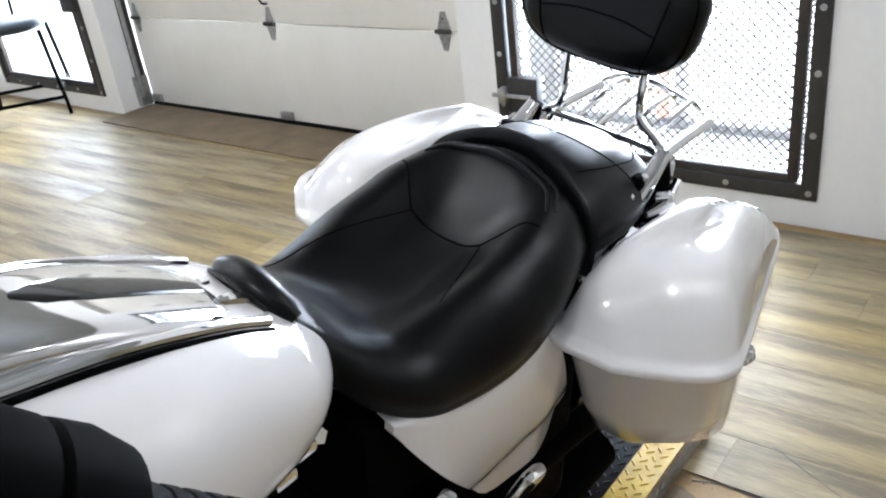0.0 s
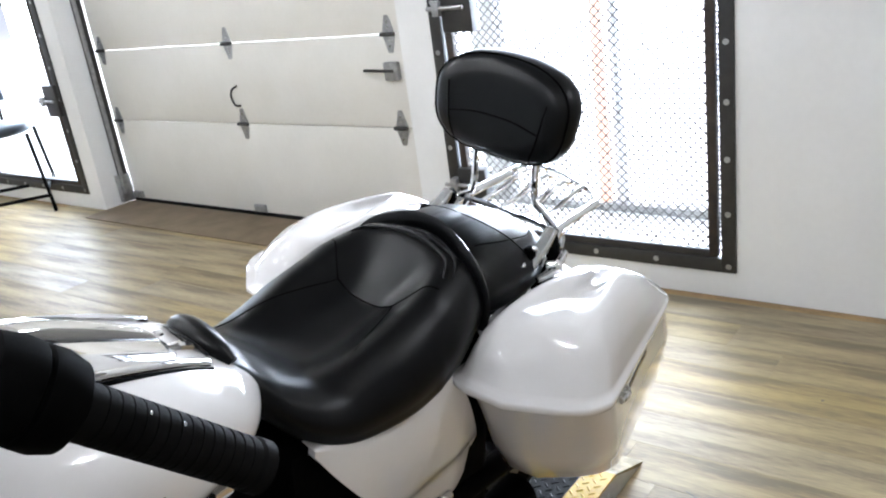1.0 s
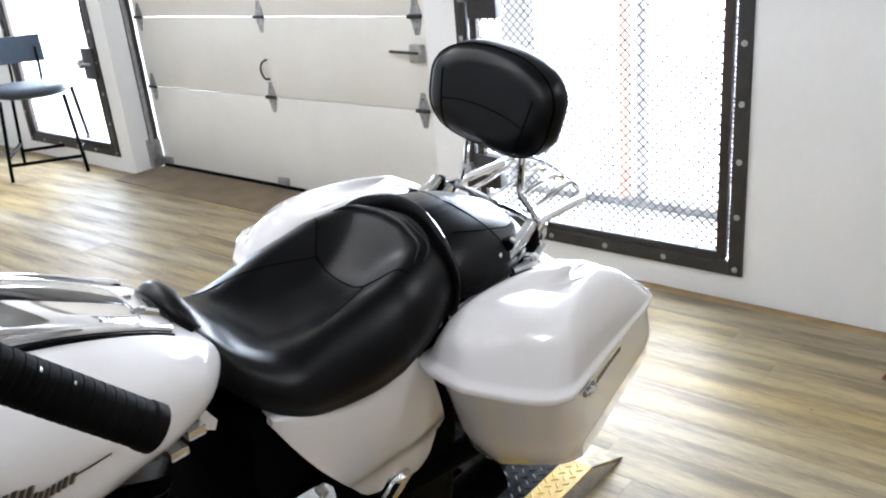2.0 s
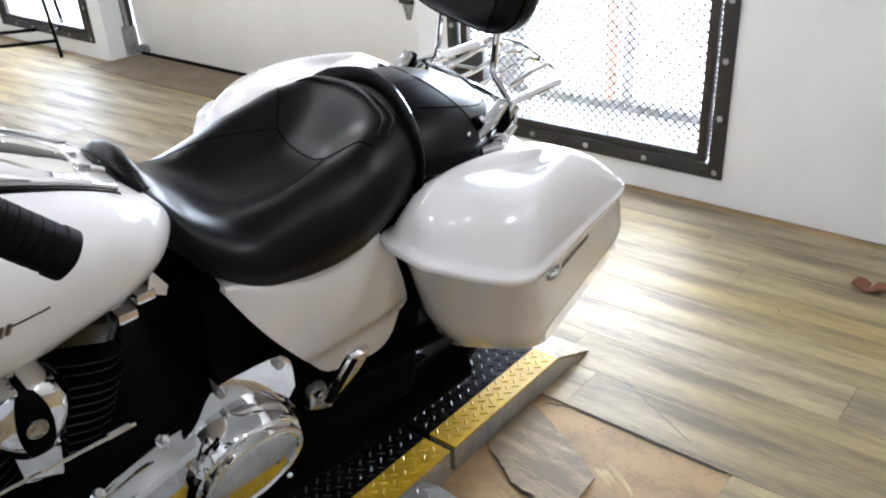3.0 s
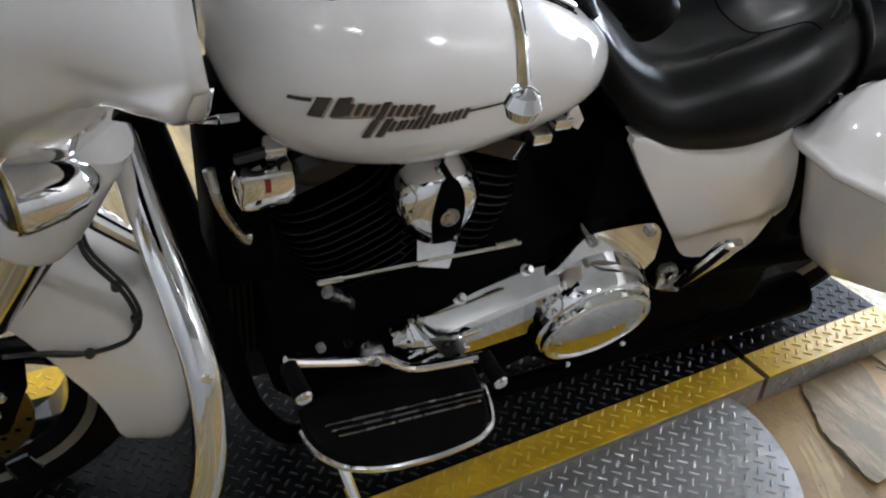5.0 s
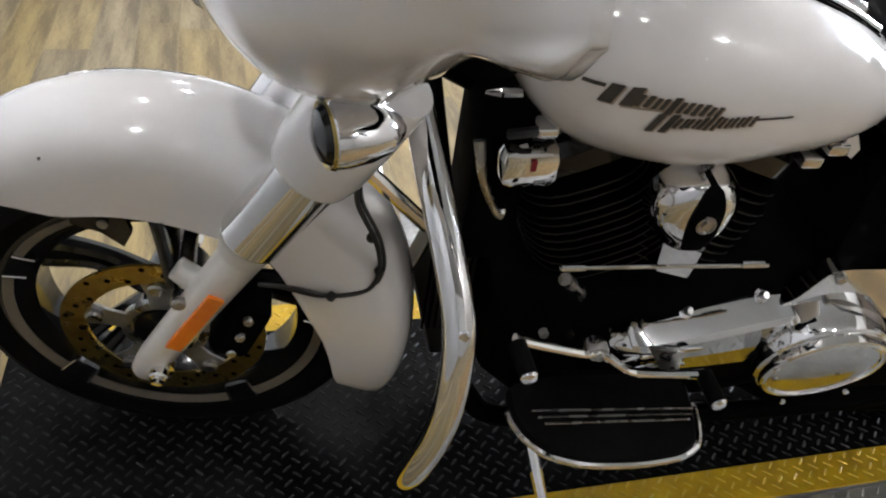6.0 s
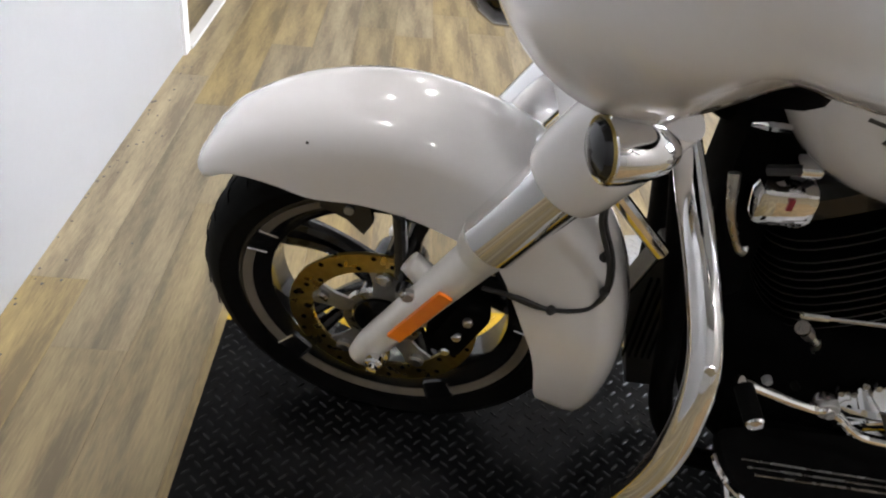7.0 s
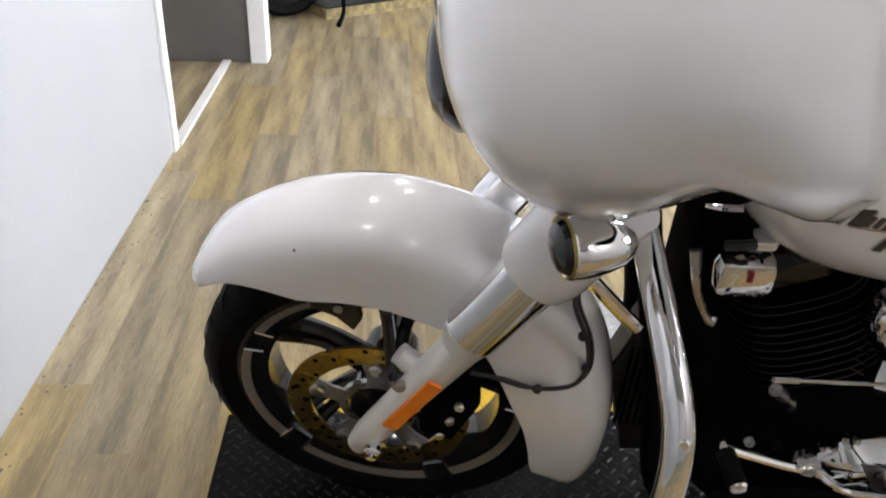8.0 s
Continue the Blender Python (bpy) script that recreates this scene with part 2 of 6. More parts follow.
def ring_yz(x, w, zb, zt, n=28, power=2.4, flat=1.0, y0=0.0):
    """A superellipse in the plane x, half as wide as w, from zb to zt."""
    out = []
    for i in range(n):
        a = 2 * math.pi * i / n
        c, s = math.cos(a), math.sin(a)
        y = w * math.copysign(abs(c) ** (2 / power), c)
        z = (zb + zt) / 2 + (zt - zb) / 2 * math.copysign(abs(s) ** (2 / power), s)
        out.append(Vector((x, y + y0, z)))
    return out


def ring_xy(x0, x1, y0, y1, z, n=40, power=4.0, lift=None):
    """A rounded rectangle in the plane z; lift(x, y) raises single points."""
    out = []
    for i in range(n):
        a = 2 * math.pi * i / n
        c, s = math.cos(a), math.sin(a)
        x = (x0 + x1) / 2 + (x1 - x0) / 2 * math.copysign(abs(c) ** (2 / power), c)
        y = (y0 + y1) / 2 + (y1 - y0) / 2 * math.copysign(abs(s) ** (2 / power), s)
        out.append(Vector((x, y, z + (lift(x, y) if lift else 0.0))))
    return out


def at(table, x):
    """Smoothly reads a table of (x, value, ...) rows."""
    rows = [np.array(r, float) for r in table]
    xs = [r[0] for r in rows]
    if x <= xs[0]:
        return rows[0][1:]
    if x >= xs[-1]:
        return rows[-1][1:]
    i = max(k for k in range(len(xs)) if xs[k] <= x)
    i = min(i, len(rows) - 2)
    a, b = rows[i], rows[i + 1]
    t = (x - a[0]) / (b[0] - a[0])
    ta = (b - rows[i - 1]) / (b[0] - rows[i - 1][0]) if i > 0 else (b - a) / (b[0] - a[0])
    tb = (rows[i + 2] - a) / (rows[i + 2][0] - a[0]) if i + 2 < len(rows) else (b - a) / (b[0] - a[0])
    h = b[0] - a[0]
    v = (2 * t ** 3 - 3 * t * t + 1) * a + (t ** 3 - 2 * t * t + t) * h * ta + (-2 * t ** 3 + 3 * t * t) * b + (t ** 3 - t * t) * h * tb
    return v[1:]


def sheet(grid, thick, bm=None):
    """A grid of points as a skin of some thickness, pushed along +y by thick (a vector)."""
    bm = bm or bmesh.new()
    t = Vector(thick)
    a = [[bm.verts.new(p) for p in row] for row in grid]
    b = [[bm.verts.new(Vector(p) + t) for p in row] for row in grid]
    h, w = len(a), len(a[0])
    for i in range(h - 1):
        for j in range(w - 1):
            bm.faces.new((a[i][j], a[i][j + 1], a[i + 1][j + 1], a[i + 1][j]))
            bm.faces.new((b[i][j], b[i + 1][j], b[i + 1][j + 1], b[i][j + 1]))
    edge = [(0, j) for j in range(w)] + [(i, w - 1) for i in range(1, h)] + [(h - 1, j) for j in range(w - 2, -1, -1)] + [(i, 0) for i in range(h - 2, 0, -1)]
    for (i, j), (k, l) in zip(edge, edge[1:] + edge[:1]):
        bm.faces.new((a[i][j], b[i][j], b[k][l], a[k][l]))
    return bm


def prism(pts, thick, bm=None):
    """A flat polygon with thickness along the vector thick."""
    bm = bm or bmesh.new()
    t = Vector(thick)
    a = [bm.verts.new(p) for p in pts]
    b = [bm.verts.new(Vector(p) + t) for p in pts]
    bm.faces.new(a)
    bm.faces.new(b[::-1])
    for i in range(len(a)):
        j = (i + 1) % len(a)
        bm.faces.new((a[i], b[i], b[j], a[j]))
    return bm


def bolt(p, d, r=0.006, h=0.006):
    return lathe([(0.0, 0.0), (r, 0.0), (r, h * 0.7), (r * 0.75, h), (0.0, h)][1:4], axis(p, d), 8)

# ---- the room ----
WALL_X, DOOR_X, SIDE_X = 3.12, 3.33, -0.80
CEIL_Z, Y_FAR, Y_NEAR, X_BACK = 2.9, 6.4, -4.2, -4.6


def wall_piece(name, x0, x1, y0, y1, z0, z1, mat=WALL, label="white painted wall", cat="wall"):
    return tagged(link_mesh(name, box(x0, x1, y0, y1, z0, z1), mat), label, cat, kind="structure")


# street wall with three openings: grilled gate, garage door, second grilled door
wall_piece("wall_east", WALL_X, WALL_X + 0.24, Y_NEAR, -0.13, 0, CEIL_Z)
wall_piece("wall_east", WALL_X, WALL_X + 0.24, 1.10, 1.275, 0, CEIL_Z)
wall_piece("wall_east", WALL_X, WALL_X + 0.24, 3.93, 4.08, 0, CEIL_Z)
wall_piece("wall_east", WALL_X, WALL_X + 0.24, 5.36, Y_FAR, 0, CEIL_Z)
wall_piece("wall_east", WALL_X, WALL_X + 0.24, -0.13, 1.10, 0, 0.10)
wall_piece("wall_east", WALL_X, WALL_X + 0.24, -0.13, 1.10, 2.2, CEIL_Z)
wall_piece("wall_east", WALL_X, WALL_X + 0.24, 4.08, 5.36, 0, 0.10)
wall_piece("wall_east", WALL_X, WALL_X + 0.24, 4.08, 5.36, 2.2, CEIL_Z)
wall_piece("wall_east", WALL_X, WALL_X + 0.24, 1.275, 3.93, 2.42, CEIL_Z)
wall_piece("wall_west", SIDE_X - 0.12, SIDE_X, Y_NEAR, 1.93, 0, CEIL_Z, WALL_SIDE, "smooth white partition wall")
wall_piece("trim", SIDE_X - 0.13, SIDE_X + 0.012, 1.93, 1.99, 0, CEIL_Z, label="white corner trim of the partition", cat="trim")
wall_piece("wall_recess", -3.0, -0.68, 3.10, 3.22, 0.34, CEIL_Z, label="pale grey partition wall")
wall_piece("wall_recess", -3.0, -0.68, 3.105, 3.22, 0, 0.34, DARK_VOID, label="dark lower band of the partition")
wall_piece("trim", -0.68, -0.60, 3.09, 3.23, 0, CEIL_Z, label="white end trim of the partition", cat="trim")
wall_piece("wall_back", X_BACK, -0.92, 1.2, 1.3, 0, CEIL_Z)
wall_piece("wall_back", -3.1, -3.0, 1.3, Y_FAR, 0, CEIL_Z)
wall_piece("wall_north", -3.1, WALL_X + 0.24, Y_FAR, Y_FAR + 0.12, 0, CEIL_Z)
wall_piece("wall_south", SIDE_X - 0.12, WALL_X + 0.24, Y_NEAR - 0.12, Y_NEAR, 0, CEIL_Z, WALL_SOUTH, "unseen wall greyed to cut the fill")
wall_piece("ceiling", -3.2, WALL_X + 0.3, Y_NEAR - 0.12, Y_FAR + 0.12, CEIL_Z, CEIL_Z + 0.1, CEIL, "unseen ceiling greyed to control the fill", "ceiling")
wall_piece("threshold", SIDE_X - 0.02, SIDE_X + 0.02, 1.99, 3.10, 0.002, 0.014, WHITE_GOODS, "white threshold strip", "trim")

# ground outside
tagged(link_mesh("ground", box(WALL_X + 0.24, 300, -200, 200, -0.05, -0.005), OUT_GROUND), "pale concrete yard outside", "ground", kind="structure")

# ---- display platform of tread plate ----
PX0, PX1, PX2, PY0, PY1, PZ = -0.315, 1.472, 2.04, -0.224, 0.43, 0.068


def lozenges(x0, x1, y0, y1, zf, inside=None, pitch=0.0225):
    """Raised tread bars over a rectangle, each pointing at the flank of the next."""
    verts, faces = [], []
    q = pitch / math.sqrt(2)
    n = int((x1 - x0 + y1 - y0) / q) + 4
    for i in range(-n, n):
        for j in range(-n, n):
            x, y = x0 + (i - j) * q, y0 + 0.012 + (i + j) * q
            if x < x0 + 0.008 or y < y0 + 0.007 or x > x1 - 0.008 or y > y1 - 0.007 or (inside and not inside(x, y)):
                continue
            a = radians(45 if (i + j) % 2 else -45)
            c, s = math.cos(a), math.sin(a)
            k = len(verts)
            for u, v, h in ((-0.0108, 0, 0), (-0.006, -0.0026, 0), (0.006, -0.0026, 0), (0.0108, 0, 0), (0.006, 0.0026, 0), (-0.006, 0.0026, 0), (-0.0065, 0, 0.0022), (0.0065, 0, 0.0022)):
                px, py = x + u * c - v * s, y + u * s + v * c
                verts.append((px, py, zf(px) + h))
            faces += [(k, k + 1, k + 6), (k + 1, k + 2, k + 7, k + 6), (k + 2, k + 3, k + 7), (k + 3, k + 4, k + 7), (k + 4, k + 5, k + 6, k + 7), (k + 5, k, k + 6)]
    return verts, faces


def tread(name, x0, x1, y0, y1, zf, mat, parent, inside=None):
    v, f = lozenges(x0, x1, y0, y1, zf, inside)
    me = bpy.data.meshes.new(name)
    me.from_pydata(v, [], f)
    me.materials.append(mat)
    ob = new(name, me)
    ob.parent = parent
    return tagged(ob, kind="stuff")


platform = thing("display_platform", pose(0, 0, 0), "low steel tread-plate platform, black with yellow edge stripes", "platform")
YI0, YI1 = -0.150, 0.345


def level(x):
    return PZ


part("deck_frame", box(PX0, PX1 - 0.004, PY0 + 0.002, PY1, 0.0, PZ - 0.004), PLATE_SILVER, platform, "bare silver tread-plate side")
part("deck_plate", box(PX0, PX1 - 0.004, YI0, YI1, PZ - 0.004, PZ), PLATE_BLACK, platform, "black painted tread plate")
for nm, a, b in (("edge_stripe", PY0, YI0), ("edge_stripe", YI1, PY1)):
    s = part(nm, box(PX0, PX1 - 0.004, a, b, PZ - 0.004, PZ), PLATE_YELLOW, platform, "yellow painted edge stripe")
    tread("tread", PX0, PX1 - 0.004, a + 0.006, b, level, TREAD_YELLOW, s)
tread("tread", PX0, PX1 - 0.004, YI0, YI1, level, TREAD_BLACK, platform)

# short ramp behind the deck
ramp = thing("platform_ramp", pose(0, 0, 0), "tread-plate ramp butted to the platform, black with a yellow stripe", "ramp")
RB = 1.90


def slope(x):
    return PZ if x < RB else PZ - (x - RB) / (PX2 - RB) * (PZ - 0.006)


def ramp_slab(y0, y1, inset, x0=PX1 + 0.012):
    out = [(x0, y0, 0), (PX2, y0, 0), (PX2, y0, slope(PX2) - inset), (RB, y0, PZ - inset), (x0, y0, PZ - inset)]
    return prism(out, (0, y1 - y0, 0))


part("ramp_frame", ramp_slab(PY0 + 0.002, PY1 - 0.002, 0.004), PLATE_SILVER, ramp, "bare silver tread-plate side")
st = part("edge_stripe", box(PX1 + 0.012, RB, PY0, YI0, PZ - 0.006, PZ), PLATE_YELLOW, ramp, "yellow painted edge stripe")
tread("tread", PX1 + 0.014, RB, PY0 + 0.006, YI0, slope, TREAD_YELLOW, st)
st = part("ramp_lip", prism([(RB, PY0, PZ - 0.006), (RB, PY0, PZ), (PX2 + 0.02, PY0, 0.004), (PX2, PY0, 0.001)], (0, PY1 - PY0, 0)), RAMP_LIP, ramp, "scuffed cream end slope")
tread("tread", RB, PX2, PY0 + 0.006, PY1 - 0.006, slope, RAMP_LIP, st)
st = part("edge_stripe", box(PX1 + 0.012, RB, YI1, PY1, PZ - 0.006, PZ), PLATE_YELLOW, ramp, "yellow painted edge stripe")
st = part("ramp_plate", prism([(PX1 + 0.012, YI0, 0.01), (RB, YI0, 0.01), (RB, YI0, PZ), (PX1 + 0.012, YI0, PZ)], (0, YI1 - YI0, 0)), PLATE_BLACK, ramp, "black painted tread plate")
tread("tread", PX1 + 0.014, RB, YI0, YI1, slope, TREAD_BLACK, st)


def side_bars(parent, x0, x1):
    """Tread bars on the upright side faces."""
    v, f = lozenges(x0, x1, 0.006, PZ - 0.006, lambda x: 0.0)
    me = bpy.data.meshes.new("side_tread")
    me.from_pydata([(x, PY0 + 0.0015 - z, y) for x, y, z in v], [], f)
    me.materials.append(PLATE_SILVER)
    ob = new("side_tread", me)
    ob.parent = parent
    tagged(ob, kind="stuff")


side_bars(platform, 1.30, PX1 - 0.006)
side_bars(ramp, PX1 + 0.02, RB)

# rounded silver side plates on both sides, for the stand
PZS = PZ - 0.012


def side_plate(edge, s):
    plate = thing("side_plate", pose(0, 0, 0), "bare silver tread-plate side extension with a round end", "plate", "platform side plates")
    outline = [(0.30, 0.0), (1.37, 0.0)] + [(1.02 + 0.36 * math.cos(a), 0.036 + 0.36 * math.sin(a)) for a in np.linspace(0.0, math.pi / 2, 14)] + [(0.66, 0.396), (0.42, 0.33), (0.30, 0.20)]
    part("plate_sheet", prism([(x, edge + s * (y + 0.001), PZS) for x, y in outline], (0, 0, -0.006)), PLATE_SILVER, plate)
    lo, hi = sorted((edge + s * 0.03, edge + s * 0.2))
    part("plate_support", box(0.5, 1.2, lo, hi, 0.0, PZS - 0.006), DARK_STEEL, plate)

    def on_plate(x, y):
        u = s * (y - edge)
        return u > 0.008 and ((x - 1.02) ** 2 + (u - 0.036) ** 2 < 0.345 ** 2 if x > 1.02 and u > 0.036 else 0.45 < x < 1.36) and u < 0.375
    lo, hi = sorted((edge, edge + s * 0.39))
    tread("tread", 0.34, 1.38, lo, hi, lambda x: PZS, PLATE_SILVER, plate, on_plate)


side_plate(PY0, -1)
side_plate(PY1, 1)

# ---- the motorcycle, built upright with its front axle over the origin, then leant on its stand ----
BIKE = pose(0.01, 0.153, PZ, 12.5, 0, -4.5)
bike = thing("touring_motorcycle", BIKE, "white touring motorcycle with black seat and hard side cases", "motorcycle")
R = 0.306
# the front end is turned a little to the right
PIV = Vector((0, 0, R))
FRONT = Matrix.Translation((0.014, 0.004, 0.0)) @ Matrix.Translation(PIV) @ pose(0, 0, 0, 1.5, 0, -6.0) @ Matrix.Translation(-PIV)


def turned(ob):
    """Turns a part and its pieces with the front end."""
    for o in (ob, *ob.children_recursive):
        o.data.transform(FRONT)
    return ob


def wheel(cx, parent, rim_r, half, name):
    """A cast wheel whose axle lies along y at height R."""
    c = axis((cx, 0, R), (0, -1, 0)) if cx > 0.5 else FRONT @ axis((cx, 0, R), (0, -1, 0))
    w = part(name, lathe([(R - 0.004, -half * 0.55), (R, -half * 0.2), (R, half * 0.2), (R - 0.004, half * 0.55), (R - 0.022, half * 0.9), (rim_r + 0.03, half), (rim_r + 0.004, half * 0.84),
                          (rim_r - 0.002, half * 0.6), (rim_r - 0.002, -half * 0.6), (rim_r + 0.004, -half * 0.84), (rim_r + 0.03, -half), (R - 0.022, -half * 0.9)], c, 72, loop=True), RUBBER, parent, "black road tyre")
    k = rim_r
    part("rim", lathe([(k + 0.006, half * 0.78), (k - 0.004, half * 0.82), (k - 0.03, half * 0.66), (k - 0.046, half * 0.5), (k - 0.05, 0.0), (k - 0.046, -half * 0.5), (k - 0.03, -half * 0.66),
                       (k - 0.004, -half * 0.82), (k + 0.006, -half * 0.78), (k - 0.01, -half * 0.4), (k - 0.012, 0), (k - 0.01, half * 0.4)], c, 72, loop=True), GLOSS_BLACK, w, "gloss black cast rim")
    for s in (1, -1):
        part("rim_stripe", lathe([(k - 0.005, s * half * 0.84), (k - 0.019, s * half * 0.76), (k - 0.019, s * half * 0.71), (k - 0.005, s * half * 0.8)], c, 72, loop=True), STRIPE, w, "tan grey ring on the rim")
    part("hub", lathe([(0.018, half * 1.25), (0.046, half * 1.2), (0.05, half * 0.7), (0.044, 0), (0.05, -half * 0.7), (0.046, -half * 1.2), (0.018, -half * 1.25)], c, 32), GLOSS_BLACK, w)
    return w, c


front_wheel, FC = wheel(0.0, bike, 0.240, 0.060, "front_tyre")
# five split spokes
for i in range(5):
    a0 = radians(72 * i + 80)
    for s in (-1, 1):
        p = [(0.042 * math.cos(a0 + s * 0.35), 0.042 * math.sin(a0 + s * 0.35), -0.012), (0.12 * math.cos(a0 + s * 0.11), 0.12 * math.sin(a0 + s * 0.11), -0.02), (0.20 * math.cos(a0 + s * 0.105), 0.20 * math.sin(a0 + s * 0.105), 0.0)]
        p = [FC @ Vector(q) for q in p]
        part("spoke", tube(p, [0.014, 0.011, 0.013], 8, 5, flat=1.3, up=(0, 1, 0)), GLOSS_BLACK, front_wheel)
# black tabs with bright machined edges where the spokes meet the rim
for i in range(5):
    a0 = radians(72 * i + 80)
    tab = [FC @ Vector((r * math.cos(a0 + q), r * math.sin(a0 + q), h)) for r, h, q in ((0.204, 0.044, -0.10), (0.237, 0.0525, -0.10), (0.237, 0.0525, 0.10), (0.204, 0.044, 0.10))]
    tab_ob = part("rim_tab", prism(tab, FC.to_3x3() @ Vector((0, 0, -0.014))), GLOSS_BLACK, front_wheel, "black tab across the rim's ring")
    for q in (-0.105, 0.105):
        q0, q1 = [FC @ Vector((r * math.cos(a0 + q), r * math.sin(a0 + q), h)) for r, h in ((0.206, 0.045), (0.236, 0.0530))]
        part("rim_mark", tube([q0, q1], 0.0022, 6), CHROME, tab_ob, "bright machined edge on the rim")
# brake discs with holes suggested by raised plugs of dark metal
for s in (1,):
    d = part("brake_disc", lathe([(0.150, s * 0.068), (0.150, s * 0.073), (0.112, s * 0.073), (0.112, s * 0.068)], FC, 64, loop=True), DISC, front_wheel, "drilled brake disc with a gold reflection in its colour")
    for j in range(30):
        a = 2 * math.pi * j / 30
        rr = (0.120, 0.131, 0.142)[j % 3]
        part("disc_hole", lathe([(0.0045, s * 0.0665), (0.0045, s * 0.0736)], FC @ pose(rr * math.cos(a), rr * math.sin(a), 0), 8), BLACK, d)
    part("disc_carrier", lathe([(0.050, s * 0.060), (0.050, s * 0.070), (0.064, s * 0.070), (0.064, s * 0.060)], FC, 48, loop=True), STEEL, d)
    for j in range(5):
        a = 2 * math.pi * j / 5 + 0.3
        arm = [FC @ Vector((r * math.cos(a + q), r * math.sin(a + q), s * 0.067)) for r, q in ((0.058, 0.30), (0.085, 0.20), (0.114, 0.22), (0.114, -0.22), (0.085, -0.20), (0.058, -0.30))]
        part("carrier_arm", prism(arm, FC.to_3x3() @ Vector((0, 0, s * 0.004))), GALV, d, "grey arm of the disc carrier")
    for j in range(5):
        a = 2 * math.pi * j / 5 + 0.3
        part("disc_bolt", lathe([(0.013, s * 0.068), (0.013, s * 0.078), (0.009, s * 0.081)], FC @ pose(0.103 * math.cos(a), 0.103 * math.sin(a), 0), 12), STEEL, d)

# slanted tread grooves on the front tyre, drawn as thin black ribs
for k in range(36):
    a = 2 * math.pi * k / 36
    for sgn in (-1, 1):
        pts = [FC @ Vector(((R + dr) * math.cos(a + sgn * da), (R + dr) * math.sin(a + sgn * da), sgn * h)) for da, h, dr in ((0.0, 0.006, 0.0004), (0.05, 0.02, 0.0002), (0.075, 0.034, -0.0035), (0.085, 0.046, -0.011))]
        part("tread_groove", tube(pts, 0.0013, 4, 2), BLACK, front_wheel)

# fork, both legs
RAKE = Vector((0.59, 0, 1.0)).normalized()


FACE = Vector((-RAKE.z, 0, RAKE.x))  # forward, square to the fork


def on_fork(s, d, side=0.0):
    return FRONT @ (Vector((0.002, s * 0.129 + side, R + 0.022)) + RAKE * d)


for s, nm in ((-1, "left"), (1, "right")):
    leg = part("fork_leg", tube([on_fork(s, -0.045), on_fork(s, 0.0), on_fork(s, 0.14), on_fork(s, 0.285)], [0.019, 0.025, 0.027, 0.030], 20, 6), ALLOY, bike, "pale silver fork leg")
    part("fork_collar", tube([on_fork(s, 0.272) + FACE * 0.003, on_fork(s, 0.290) + FACE * 0.005, on_fork(s, 0.303) + FACE * 0.007], [0.033, 0.037, 0.040], 24), ALLOY, leg)
    part("fork_cover", tube([on_fork(s, 0.303) + FACE * 0.007, on_fork(s, 0.465) + FACE * 0.007], 0.0415, 28), CHROME, leg, "chrome fork cover tube")
    part("fork_shroud", tube([on_fork(s, 0.440) + FACE * 0.006, on_fork(s, 0.446) + FACE * 0.006, on_fork(s, 0.47) + FACE * 0.006, on_fork(s, 0.52) + FACE * 0.006, on_fork(s, 0.60) + FACE * 0.006], [0.047, 0.053, 0.057, 0.058, 0.056], 28), WHITE, leg, "white painted fork shroud")
    part("axle_nut", lathe([(0.020, -0.012), (0.020, 0.0), (0.0145, 0.001), (0.0145, 0.014), (0.012, 0.017), (0.008, 0.018), (0.008, 0.026), (0.003, 0.027)], FRONT @ axis((0.009, s * 0.150, R + 0.013), (0, s, 0)), 12), CHROME, leg, "chrome axle nut")
    part("axle_clamp", lathe([(0.022, -0.022), (0.026, 0.0), (0.022, 0.02)], FRONT @ axis((0.0, s * 0.128, R), (0, s, 0)), 20), ALLOY, leg)
    if s < 0:
        o = Vector((0, -0.0285, 0))
        side = RAKE.cross(Vector((0, 1, 0)))
        pts = [on_fork(s, a) + o + side * b for a, b in ((0.068, -0.008), (0.068, 0.014), (0.200, 0.014), (0.200, -0.008))]
        part("reflector", prism(pts, (0, -0.006, 0)), AMBER, leg, "orange fork reflector")
    # caliper behind the leg
    p = on_fork(s, 0.09) + Vector((0.075, s * -0.02, -0.02))
    cal = part("brake_caliper", box(-0.03, 0.03, -0.03, 0.03, -0.055, 0.055, 0.012, m=Matrix.Translation(p) @ pose(0, 0, 0, 0, 24, 0)), BLACK, bike, "black brake caliper")
    for dz in (-0.035, 0.0, 0.035):
        part("caliper_bolt", bolt(p + Vector((dz * 0.4, s * 0.03, dz)), (0, s, 0), 0.008, 0.008), STEEL, cal)
    part("fender_mount", tube([on_fork(s, 0.165) + Vector((-0.01, -s * 0.02, 0)), on_fork(s, 0.175) + Vector((-0.045, -s * 0.03, 0.015))], [0.02, 0.017], 14), ALLOY, leg)
    part("mount_bolt", bolt(on_fork(s, 0.16) + Vector((-0.034, s * 0.006, 0.0)), (0, s, 0), 0.011, 0.01), STEEL, leg)

